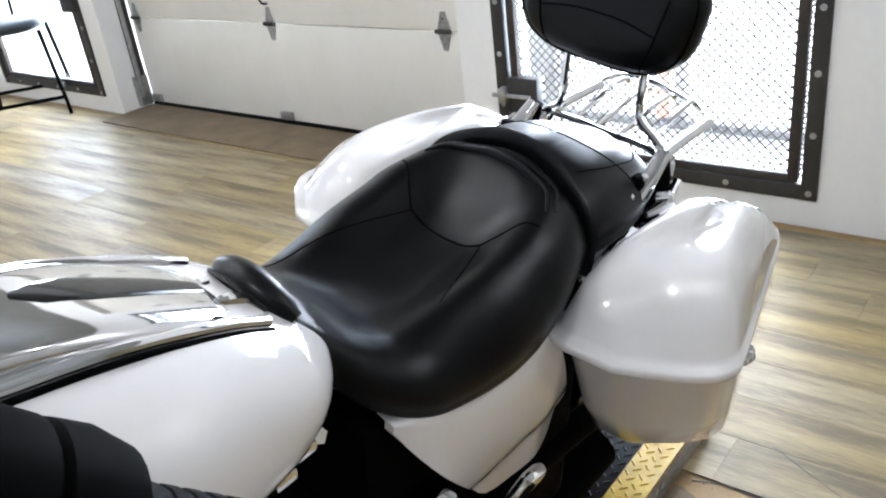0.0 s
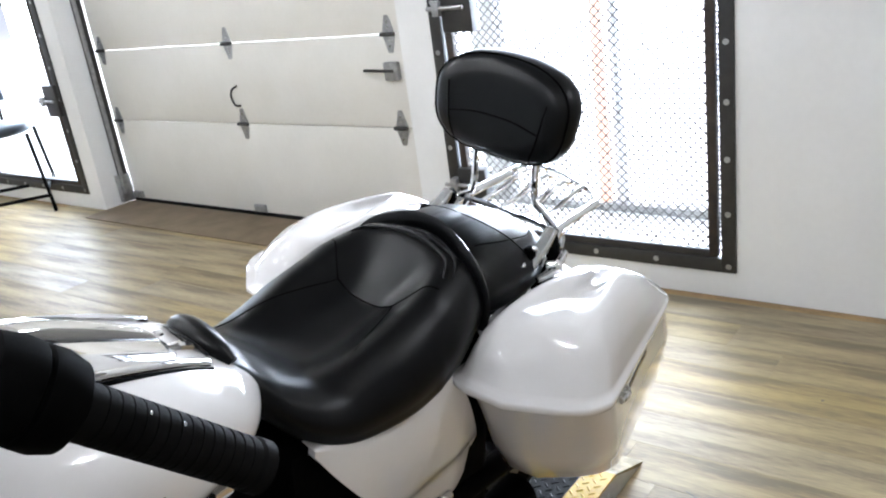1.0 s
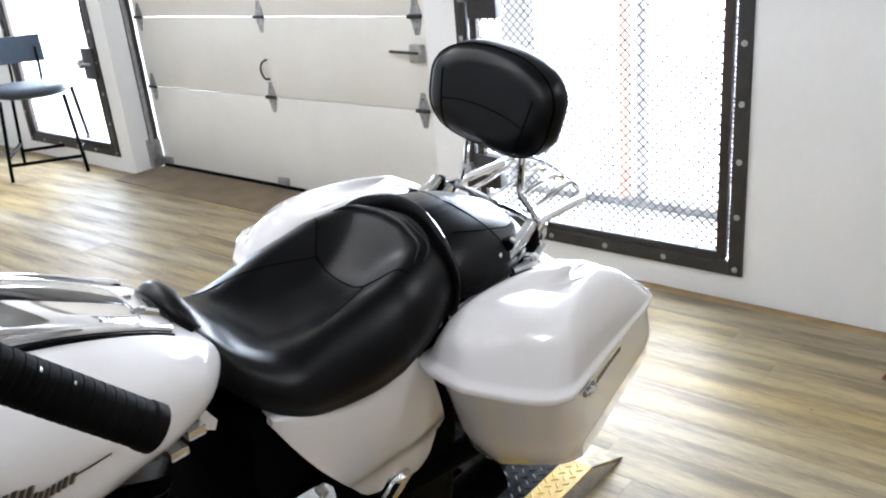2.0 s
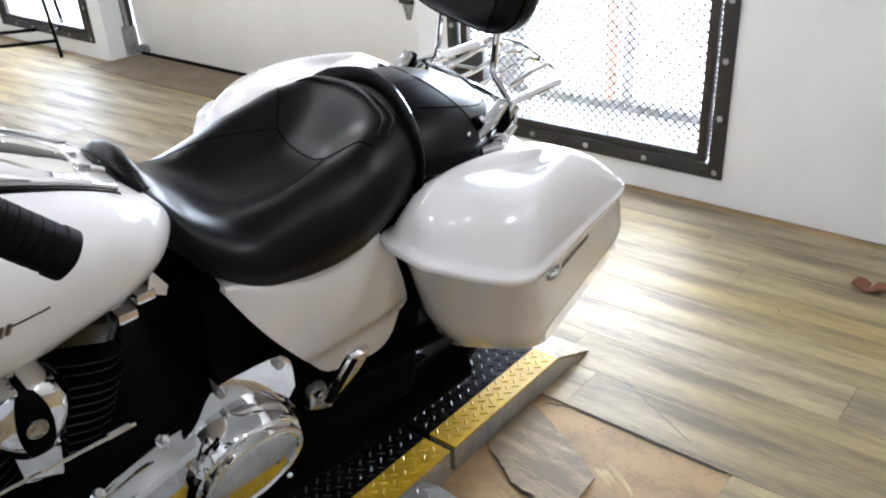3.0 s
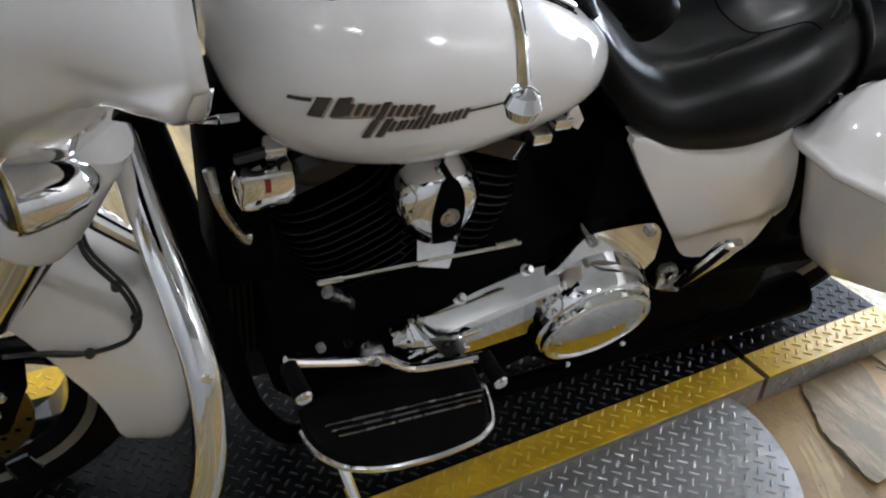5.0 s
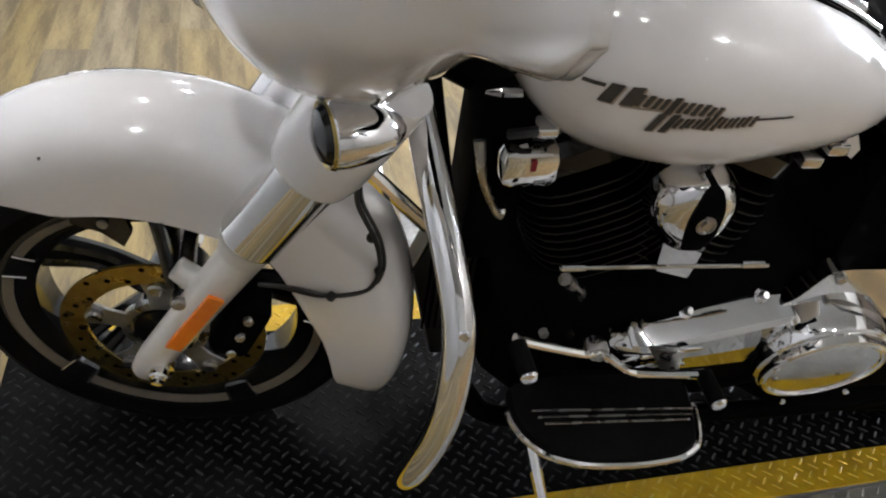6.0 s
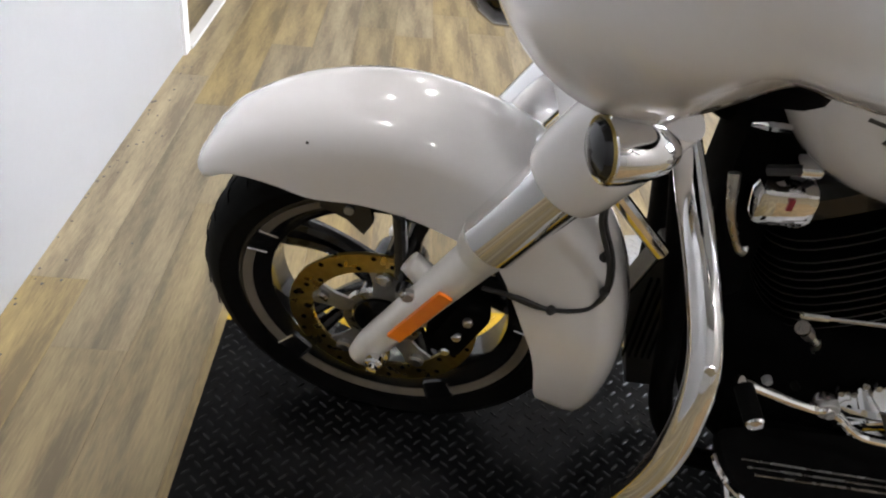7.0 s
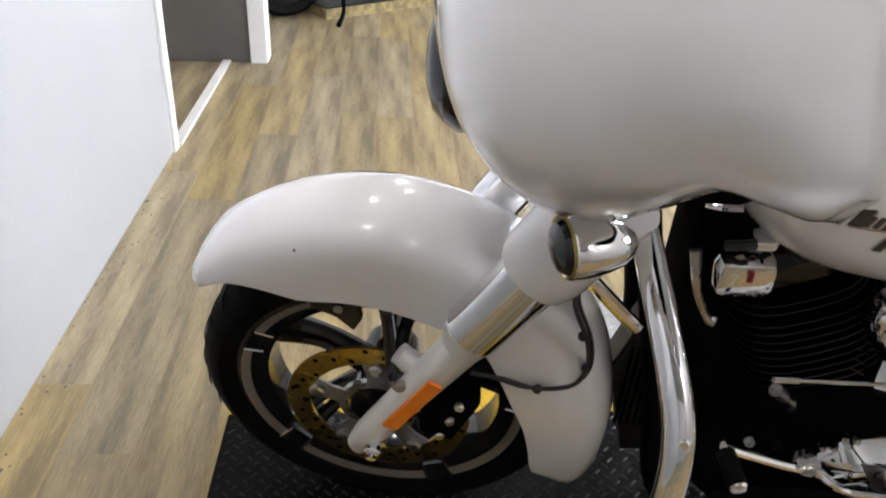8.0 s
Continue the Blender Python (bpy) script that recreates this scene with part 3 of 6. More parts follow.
# front fender wrapped over the wheel: angle, crown radius, foot radius of the skirt, half width
FENDER = [(140, 0.368, 0.358, 0.050), (138, 0.376, 0.355, 0.066), (134, 0.381, 0.350, 0.079), (129, 0.384, 0.345, 0.084), (121, 0.386, 0.312, 0.087), (112, 0.387, 0.275, 0.088), (97, 0.389, 0.262, 0.088), (82, 0.390, 0.254, 0.088), (68, 0.389, 0.250, 0.088), (52, 0.387, 0.252, 0.088),
          (35, 0.383, 0.232, 0.088), (18, 0.378, 0.226, 0.088), (0, 0.376, 0.24, 0.088), (-12, 0.378, 0.256, 0.086), (-20, 0.381, 0.272, 0.083), (-24, 0.380, 0.290, 0.078), (-26, 0.372, 0.312, 0.068)]


from mathutils.bvhtree import BVHTree


def tree_of(ob):
    return BVHTree.FromPolygons([v.co for v in ob.data.vertices], [tuple(p.vertices) for p in ob.data.polygons])


def fender_rings(table, cx, cz, thick):
    rings = []
    for a in np.linspace(table[0][0], table[-1][0], 56):
        rc, rf, w = at([(-r[0], *r[1:]) for r in table], -a)
        rad = radians(a)
        out = []
        d = min(1.0, (rc - rf) / 0.055)
        prof = [(1.0, rf), (1.0, rf * 0.5 + (rc - 0.05 * d) * 0.5), (0.99, rc - 0.045 * d), (0.93, rc - 0.026 * d), (0.8, rc - 0.013 * d), (0.58, rc - 0.005 * d), (0.3, rc - 0.001), (0.0, rc)]
        prof = prof + [(-u, r) for u, r in prof[-2::-1]]
        inner = [(u * (1 - thick / w), r - thick * (1.0 if abs(u) < 0.95 else 0.0)) for u, r in prof[::-1]]
        for u, r in prof + inner:
            out.append(Vector((cx + r * math.cos(rad), u * w, cz + r * math.sin(rad))))
        rings.append(out)
    return rings


front_fender = turned(part("front_fender", loft(fender_rings(FENDER, 0.0, R, 0.004)), WHITE, bike, "glossy white front fender", 50))

chip = tree_of(front_fender).find_nearest(Vector((-0.104, -0.102, 0.665)))
part("paint_chip", lathe([(0.0024, 0.0), (0.0018, 0.0006), (0.0006, 0.0008)], axis(chip[0], chip[1]), 8), BADGE, front_fender, "small dark chip in the paint")
br = part("fender_bracket", prism([FRONT @ Vector((x, -0.074, z)) for x, z in ((-0.092, 0.568), (-0.022, 0.556), (-0.016, 0.522), (-0.030, 0.495), (-0.055, 0.520), (-0.092, 0.535))], (0, 0.012, 0)), GLOSS_BLACK, bike, "black fender bracket")
part("bracket_hole", lathe([(0.007, 0.0), (0.007, 0.003)], FRONT @ axis((-0.050, -0.0755, 0.540), (0, -1, 0)), 16), GALV, br)
part("fender_stay", tube([FRONT @ Vector(q) for q in ((0.022, -0.085, 0.56), (0.026, -0.085, 0.50), (0.03, -0.09, 0.44))], 0.010, 10), GLOSS_BLACK, bike)

# white panel between the fork shrouds, hollowed in the middle, with a dark cable opening


def on_panel(u, d, lift=0.0):
    hollow = math.sin(math.pi * u) ** 0.7
    return on_fork(-1, d).lerp(on_fork(1, d), u) + FACE * (0.046 - 0.050 * hollow + lift)


panel = part("fork_panel", sheet([[on_panel(u, d) for d in np.linspace(0.40, 0.62, 12)] for u in np.linspace(0.02, 0.98, 21)], FACE * -0.006), WHITE, bike, "white panel between the fork shrouds", 60)
drop = [(0.30 + 0.085 * math.cos(a) * (1.0 - 0.35 * math.sin(a)), 0.475 + 0.036 * math.sin(a)) for a in np.linspace(0, 2 * math.pi, 20, endpoint=False)]
part("cable_opening", prism([on_panel(u, d, 0.001) for u, d in drop], FACE * 0.0012), GLOSS_BLACK, panel, "dark cable opening")
for u, d in ((0.14, 0.45), (0.13, 0.437)):
    part("panel_screw", bolt(on_panel(u, d, 0.001), FACE, 0.003, 0.003), STEEL, panel)

# fairing, headlamp housing, signals
LOW = [(0.13, 0, 0.90), (0.115, 0.10, 0.905), (0.125, 0.2, 0.90), (0.165, 0.25, 0.875), (0.215, 0.265, 0.852), (0.27, 0.262, 0.842), (0.312, 0.285, 0.882), (0.345, 0.322, 0.935), (0.362, 0.40, 0.965), (0.37, 0.47, 0.998), (0.373, 0.50, 1.04)]
MID = [(0.085, 0, 1.05), (0.09, 0.1, 1.05), (0.11, 0.21, 1.05), (0.15, 0.30, 1.045), (0.19, 0.355, 1.04), (0.23, 0.395, 1.04), (0.275, 0.425, 1.05), (0.305, 0.45, 1.06), (0.33, 0.475, 1.072), (0.35, 0.495, 1.082), (0.365, 0.51, 1.087)]
TOP = [(0.17, 0, 1.27), (0.175, 0.08, 1.27), (0.19, 0.15, 1.27), (0.215, 0.21, 1.27), (0.245, 0.255, 1.265), (0.28, 0.29, 1.26), (0.31, 0.325, 1.25), (0.335, 0.36, 1.24), (0.35, 0.385, 1.23), (0.362, 0.40, 1.22), (0.37, 0.41, 1.21)]
half = []
for row in (LOW, MID, TOP):
    half.append(smooth_path(row, 4))
cols = []
for k, (a, b, c) in enumerate(zip(*half)):
    col = []
    fold = 0.53 - 0.0165 * (min(max(k, 17), 31) - 17)
    deep = 0.013 * min(max((k - 15) / 8, 0.0), 1.0) * min(1.0, (41 - k) / 6)
    for v in np.linspace(0, 1, 37):
        bulge = (a + c) / 2 + (b - (a + c) / 2) * (1 - (2 * v - 1) ** 2) + (c - a) * (v - 0.5)
        # a crease runs back along the flank; below it the skin flares out
        w = max(0.0, (fold - v) / fold)
        bulge = bulge + Vector((-0.3, 1.0, 0.2)) * deep * min(w / 0.30, 1.0) * (1 - w) ** 0.7
        col.append(bulge)
    cols.append(col)


def mirrored(col, s):
    return [Vector((p.x, s * p.y, p.z)) for p in col]


shell = [mirrored(c, -1) for c in cols[::-1]] + [mirrored(c, 1) for c in cols[1:]]
fair = part("fairing", sheet(shell, (0.010, 0, 0)), WHITE, bike, "white fork-mounted fairing shell", 60)
part("fairing_inner", box(0.31, 0.405, -0.33, 0.33, 0.90, 1.2, 0.03), BLACK, fair, "black dash panel inside the fairing")
part("windscreen", loft([[Vector((0.2 + 0.1 * abs(u) ** 2 + k * 0.05 + o, u * (0.22 - 0.05 * k), 1.28 + 0.05 * k)) for u in np.linspace(-1, 1, 17) for o in (0,)] + [Vector((0.205 + 0.1 * abs(u) ** 2 + k * 0.05, u * (0.22 - 0.05 * k), 1.28 + 0.05 * k)) for u in np.linspace(1, -1, 17)] for k in (0, 1, 2)]), GLOSS_BLACK, fair, "short dark windscreen")
part("headlamp_housing", lathe([(0.02, 0.0), (0.075, 0.0), (0.088, 0.02), (0.09, 0.07), (0.085, 0.10)], axis((0.097, 0, 0.893), (1, 0, 0)), 40), GLOSS_BLACK, bike, "black headlamp housing")
part("headlamp_lens", lathe([(0.076, 0.0), (0.06, 0.014), (0.03, 0.022), (0.004, 0.024)], axis((0.098, 0, 0.893), (-1, 0, 0)), 40), GLOSS_BLACK, bike, "headlamp glass")
part("nacelle", loft([ring_yz(x, w, zb, zt, 24, 3.0) for x, w, zb, zt in ((0.172, 0.08, 0.80, 0.87), (0.182, 0.115, 0.775, 0.89), (0.205, 0.140, 0.762, 0.91), (0.245, 0.160, 0.765, 0.92), (0.31, 0.160, 0.79, 0.92), (0.34, 0.10, 0.81, 0.90))]), WHITE, bike, "white steering-head cover", 50)
for s in (-1, 1):
    place = axis((0.262, s * 0.262, 0.812), (1, s * -0.25, -0.05)) @ Matrix.Diagonal((1.18, 1.0, 1.0, 1.0))
    sg = part("turn_signal", lathe([(0.027, -0.030), (0.0305, -0.033), (0.033, -0.030), (0.0332, -0.022), (0.0325, -0.012), (0.0295, 0.008), (0.023, 0.028), (0.014, 0.042), (0.004, 0.049)], place, 32), CHROME, bike, "chrome bullet turn signal")
    part("signal_lens", lathe([(0.0285, -0.0325), (0.024, -0.040), (0.012, -0.045), (0.002, -0.0465)], place, 28), GLOSS_BLACK, sg, "dark smoked signal lens")
    part("signal_bezel", lathe([(0.0288, -0.0335), (0.031, -0.0350), (0.0325, -0.0325), (0.031, -0.0305)], place, 32, loop=True), DISC, sg, "brassy bezel ring")
    part("signal_arm", tube([(0.262, s * 0.235, 0.81), (0.265, s * 0.15, 0.81)], 0.014, 10), CHROME, sg)

# handlebar with grips, controls and levers
part("handlebar", tube([(0.34, 0.0, 1.12), (0.36, -0.20, 1.17), (0.43, -0.36, 1.22), (0.52, -0.43, 1.23), (0.575, -0.455, 1.195)], 0.0125, 12), BLACK, bike, "black handlebar")
part("handlebar", tube([(0.34, 0.0, 1.12), (0.36, 0.20, 1.17), (0.43, 0.36, 1.20), (0.55, 0.455, 1.175), (0.68, 0.49, 1.10)], 0.0125, 12), BLACK, bike, "black handlebar")
g0, g1 = Vector((0.575, -0.455, 1.196)), Vector((0.680, -0.489, 1.098))
gd = (g1 - g0).normalized()
k0 = (g1 - g0).length / 0.183
prof = [(0.016, 0), (0.0185, 0.002)] + [q for k in range(15) for q in ((0.0185, 0.006 + k * 0.0105), (0.0185, 0.0125 + k * 0.0105), (0.0177, 0.013 + k * 0.0105), (0.0177, 0.016 + k * 0.0105))] + [(0.0195, 0.166), (0.0195, 0.178), (0.012, 0.183)]
grip = part("grip", lathe([(r, h * k0) for r, h in prof], axis(g0, gd), 20), RUBBER, bike, "ribbed black handgrip", 25)
for k in (0.05, 0.075):
    part("grip_stud", bolt(g0 + gd * k + Vector((0.0, -0.006, 0.0165)), (-0.1, -0.35, 0.9), 0.0035, 0.003), CHROME, grip)
hs = part("switch_housing", lathe([(0.020, -0.032), (0.028, -0.027), (0.031, -0.012), (0.0305, -0.002), (0.0285, 0.0), (0.0305, 0.002), (0.031, 0.014), (0.028, 0.026), (0.019, 0.030)], axis(g0 - gd * 0.030, gd), 32), BLACK, bike, "black switch housing")
for k, (u, v) in enumerate(((0.9, 0.3), (0.6, 0.75), (0.1, 0.95))):
    side = Vector((0.3, -0.2, 0.9)).cross(gd).normalized()
    part("switch_button", bolt(g0 - gd * (0.018 + 0.012 * k) + (side * u + side.cross(gd) * v) * 0.029, side * u + side.cross(gd) * v, 0.007, 0.008), BLACK, hs)
clamp = part("lever_perch", lathe([(0.026, -0.034), (0.036, -0.027), (0.039, 0.0), (0.036, 0.024), (0.024, 0.032)], axis((0.445, -0.490, 1.188), (0.25, -0.45, 0.85)), 20), BLACK, bike, "black lever perch and mirror clamp")
for k in range(6):
    a = 2 * math.pi * k / 6 + 0.4
    part("perch_stud", lathe([(0.003, -0.012), (0.009, -0.009), (0.012, 0.0), (0.009, 0.009), (0.003, 0.012)], Matrix.Translation(Vector((0.445, -0.490, 1.188)) + axis((0, 0, 0), (0.25, -0.45, 0.85)) @ Vector((0.036 * math.cos(a), 0.036 * math.sin(a), 0.012 - 0.020 * (k % 2)))), 14), BLACK, clamp)
lev = part("clutch_lever", tube([(0.478, -0.50, 1.185), (0.505, -0.518, 1.182), (0.526, -0.528, 1.172), (0.540, -0.537, 1.142), (0.549, -0.543, 1.105)], [0.009, 0.009, 0.0075, 0.006, 0.007], 10, 8, flat=0.6), CHROME, bike, "chrome clutch lever with ball end")
part("lever_ball", lathe([(0.003, -0.012), (0.009, -0.008), (0.012, 0.0), (0.009, 0.008), (0.003, 0.012)], Matrix.Translation((0.551, -0.544, 1.089)), 18), CHROME, lev)

# tank: x, half width, foot, crown
TANK = [(0.440, 0.03, 0.84, 0.89), (0.45, 0.085, 0.80, 0.915), (0.465, 0.125, 0.765, 0.93), (0.50, 0.165, 0.725, 0.945), (0.55, 0.19, 0.695, 0.955), (0.65, 0.203, 0.672, 0.95), (0.73, 0.20, 0.674, 0.932), (0.80, 0.188, 0.688, 0.91),
        (0.87, 0.174, 0.708, 0.88), (0.92, 0.150, 0.732, 0.852), (0.955, 0.115, 0.752, 0.830), (0.978, 0.072, 0.768, 0.814), (0.986, 0.025, 0.780, 0.80)]
tank = part("fuel_tank", loft([ring_yz(x, *at(TANK, x), 40, 2.35) for x in np.concatenate([np.linspace(0.440, 0.52, 12), np.linspace(0.54, 0.90, 18), np.linspace(0.915, 0.986, 12)])]), WHITE, bike, "glossy white fuel tank", 60)
# chrome console on the tank top
CONS = [(0.50, 0.03, 0.94, 0.968), (0.56, 0.066, 0.935, 0.982), (0.66, 0.074, 0.925, 0.974), (0.735, 0.076, 0.905, 0.951), (0.80, 0.074, 0.882, 0.921), (0.86, 0.066, 0.852, 0.889), (0.888, 0.054, 0.840, 0.871), (0.898, 0.036, 0.838, 0.860)]
cons = part("tank_console", loft([ring_yz(x, *at(CONS, x), 24, 3.0) for x in np.linspace(0.50, 0.898, 26)]), CHROME, bike, "chrome console along the tank top", 50)
part("console_trim", loft([ring_yz(x, w + 0.012, zb + 0.004, zb + 0.02, 16, 3.0) for x in np.linspace(0.52, 0.896, 22) for w, zb, zt in (at(CONS, x),)]), GLOSS_BLACK, cons, "black rubber edge of the console")
part("fuel_cap", lathe([(0.04, 0.0), (0.044, 0.006), (0.040, 0.014), (0.01, 0.018)], axis((0.61, 0, 0.986), (0.05, 0, 1)), 32), CHROME, cons, "chrome fuel cap")
part("console_recess", loft([ring_yz(x, w * 0.30 * k, zt - 0.006, zt + 0.0025, 16, 3.0) for x, k in ((0.705, 0.2), (0.725, 0.85), (0.76, 1.0), (0.80, 0.95), (0.84, 0.85), (0.878, 0.7)) for w, zb, zt in (at(CONS, x),)]), GLOSS_BLACK, cons, "dark inset along the console")
part("console_skirt", loft([ring_yz(x, w + 0.006, zb + 0.018, zb + 0.026, 16, 3.0) for x in np.linspace(0.52, 0.898, 24) for w, zb, zt in (at(CONS, x),)]), CHROME, cons)
for k in (-1, 1):
    lip = [(x, k * y, z) for x, y, z in ((0.56, 0.078, 0.960), (0.65, 0.085, 0.948), (0.71, 0.084, 0.936), (0.755, 0.082, 0.924), (0.80, 0.079, 0.908), (0.857, 0.075, 0.884), (0.885, 0.073, 0.870), (0.908, 0.072, 0.858))]
    part("console_lip", tube(lip, 0.0075, 10, 3, flat=0.75), CHROME, cons, "chrome lip along the console")
    part("lip_gap", tube([(x, k * (abs(y) + 0.009), z - 0.007) for x, y, z in lip], 0.0035, 8, 3), BLACK, cons, "dark gap under the lip")
part("console_tab", tube([(0.878, -0.030, 0.874), (0.894, -0.029, 0.868), (0.912, -0.028, 0.858)], [0.006, 0.009, 0.008], 10), CHROME, cons, "chrome hinge at the console's tail")
part("console_tab", tube([(0.888, 0.016, 0.868), (0.898, 0.017, 0.866)], 0.006, 10, 1), CHROME, cons)

# badge: plain dark shapes with tan edges on the tank flanks
TANK_TREE = tree_of(tank)


def flank(x, z, s, lift):
    hit, nrm, _, _ = TANK_TREE.ray_cast(Vector((x, s * 0.6, z)), Vector((0, -s, 0)))
    return hit + nrm * lift * (1 if nrm.y * s > 0 else -1)


def badge_bar(s, x0, x1, z0, z1, lean, name, mat, lift, parent):
    grid = [[flank(x + lean * (v - 0.5) * (z1 - z0), z0 + v * (z1 - z0), s, lift) for x in np.linspace(x0, x1, 6)] for v in (0.0, 0.5, 1.0)]
    bm = bmesh.new()
    vs = [[bm.verts.new(p) for p in row] for row in grid]
    for i in range(2):
        for j in range(5):
            bm.faces.new((vs[i][j], vs[i][j + 1], vs[i + 1][j + 1], vs[i + 1][j]))
    return part(name, bm, mat, parent)


for s in (-1, 1):
    bd = badge_bar(s, 0.55, 0.66, 0.8225, 0.8255, 0.0, "tank_badge", BADGE_EDGE, 0.0012, tank)
    letters = [(0.533, 0.030, 0.024), (0.561, 0.014, 0.015), (0.577, 0.012, 0.014), (0.591, 0.007, 0.022), (0.600, 0.012, 0.014), (0.614, 0.013, 0.015), (0.629, 0.012, 0.012)]
    badge_bar(s, 0.507, 0.530, 0.843, 0.848, 0.2, "badge_bar", BADGE, 0.0026, bd)
    for x, w, h in letters:
        x, w = 0.530 + (x - 0.533) * 1.22, w * 1.22
        z = 0.838 - 0.09 * (x - 0.53)
        for a, b in ((0.0, 0.40), (0.60, 1.0)) if w > 0.01 else ((0.0, 1.0),):
            badge_bar(s, x + w * a + 0.0022, x + w * b + 0.0022, z - h / 2 - 0.002, z + h / 2 - 0.002, 0.45, "badge_shade", BADGE_EDGE, 0.0019, bd)
            badge_bar(s, x + w * a, x + w * b, z - h / 2, z + h / 2, 0.45, "badge_bar", BADGE, 0.0026, bd)
    letters = [(0.588, 0.024, 0.025), (0.614, 0.013, 0.014), (0.628, 0.012, 0.013), (0.642, 0.006, 0.016), (0.650, 0.013, 0.019), (0.665, 0.012, 0.013), (0.679, 0.012, 0.013), (0.693, 0.014, 0.013)]
    badge_bar(s, 0.708, 0.755, 0.8155, 0.8185, 0.2, "badge_bar", BADGE, 0.0026, bd)
    for x, w, h in letters:
        z = 0.809 + 0.06 * (x - 0.59)
        for a, b in ((0.0, 0.38), (0.62, 1.0)) if w > 0.01 else ((0.0, 1.0),):
            badge_bar(s, x + w * a + 0.0022, x + w * b + 0.0022, z - h / 2 - 0.002, z + h / 2 - 0.002, 0.45, "badge_shade", BADGE_EDGE, 0.0019, bd)
            badge_bar(s, x + w * a, x + w * b, z - h / 2, z + h / 2, 0.45, "badge_bar", BADGE, 0.0026, bd)

# seat: x, half width, foot, middle, shoulder crest, half distance of the crests
SEAT = [(0.920, 0.058, 0.800, 0.846, 0.838, 0.034), (0.935, 0.082, 0.780, 0.854, 0.840, 0.045), (0.965, 0.112, 0.745, 0.842, 0.824, 0.060), (1.005, 0.145, 0.700, 0.800, 0.786, 0.078), (1.06, 0.170, 0.672, 0.754, 0.757, 0.098),
        (1.115, 0.180, 0.660, 0.739, 0.764, 0.105), (1.19, 0.190, 0.660, 0.746, 0.784, 0.112), (1.25, 0.190, 0.668, 0.755, 0.798, 0.113), (1.265, 0.188, 0.672, 0.760, 0.802, 0.113), (1.30, 0.184, 0.684, 0.778, 0.814, 0.110),
        (1.34, 0.174, 0.698, 0.810, 0.823, 0.100), (1.37, 0.163, 0.708, 0.832, 0.829, 0.092), (1.385, 0.158, 0.712, 0.838, 0.829, 0.086), (1.398, 0.154, 0.717, 0.836, 0.823, 0.084), (1.412, 0.150, 0.724, 0.826, 0.812, 0.08), (1.425, 0.140, 0.74, 0.79, 0.78, 0.075)]


def seat_ring(x, table):
    """A saddle section: dished middle between raised shoulders that roll over into soft sides."""
    w, zb, zc, zs, yc = at(table, x)
    d, h, o = zs - zc, zs - zb, w - yc
    half = smooth_path([(0, 0, zc), (0.38 * yc, 0, zc + 0.08 * d), (0.75 * yc, 0, zc + 0.62 * d), (yc, 0, zs), (yc + 0.40 * o, 0, zs - 0.10 * h), (yc + 0.76 * o, 0, zs - 0.30 * h), (w, 0, zs - 0.60 * h), (w * 0.985, 0, zb + 0.14 * h), (w * 0.92, 0, zb), (w * 0.4, 0, zb - 0.004), (0, 0, zb - 0.004)], 3)
    return [Vector((x, p.x, p.z)) for p in half] + [Vector((x, -p.x, p.z)) for p in half[-2:0:-1]]


seat = part("rider_seat", loft([seat_ring(x, SEAT) for x in np.linspace(0.920, 1.425, 84)]), VINYL, bike, "stitched black vinyl rider seat", 70)
PILL = [(1.405, 0.128, 0.740, 0.800, 0.797, 0.035), (1.415, 0.146, 0.725, 0.826, 0.822, 0.036), (1.45, 0.152, 0.715, 0.838, 0.834, 0.036), (1.51, 0.150, 0.71, 0.836, 0.832, 0.035), (1.57, 0.142, 0.708, 0.824, 0.820, 0.032), (1.63, 0.125, 0.706, 0.802, 0.798, 0.028), (1.67, 0.102, 0.706, 0.780, 0.776, 0.022), (1.70, 0.055, 0.71, 0.750, 0.747, 0.014)]
pill = part("passenger_seat", loft([seat_ring(x, PILL) for x in np.linspace(1.405, 1.70, 44)]), VINYL, bike, "black vinyl passenger seat pad", 70)
SEAT_TREE, PILL_TREE = tree_of(seat), tree_of(pill)


def on_seat(x, y, tree=None, lift=0.0006):
    hit, nrm, _, _ = (tree or SEAT_TREE).ray_cast(Vector((x, y, 1.4)), Vector((0, 0, -1)))
    return (hit + Vector((0, 0, lift))) if hit else None


def seam(points, tree, parent, r=0.0009, lift=0.0004, name="seam", mat=BLACK, label="sewn seam", flat=1.0):
    """A cord laid on the cushion along plan points."""
    pts = [on_seat(p.x, p.y, tree, lift) for p in smooth_path([(x, y, 0) for x, y in points], 6)]
    pts = [p for p in pts if p]
    if len(pts) > 2:
        part(name, tube(pts, r, 8, 1, flat=flat), mat, parent, label)


for s in (-1, 1):
    seam([(1.266, s * 0.064), (1.286, s * 0.088), (1.30, s * 0.104), (1.312, s * 0.125)], SEAT_TREE, seat, 0.0014)
    seam([(1.266, s * 0.064), (1.21, s * 0.084), (1.14, s * 0.104), (1.085, s * 0.118), (1.05, s * 0.124)][:3 if s < 0 else 5], SEAT_TREE, seat)
    seam([(1.455, s * 0.085), (1.52, s * 0.098), (1.60, s * 0.094), (1.65, s * 0.07)], PILL_TREE, pill)
    seam([(1.515, s * 0.005), (1.53, s * 0.06), (1.545, s * 0.10), (1.56, s * 0.135)], PILL_TREE, pill)
seam([(1.266, -0.064), (1.262, 0.0), (1.266, 0.064)], SEAT_TREE, seat, 0.0018)
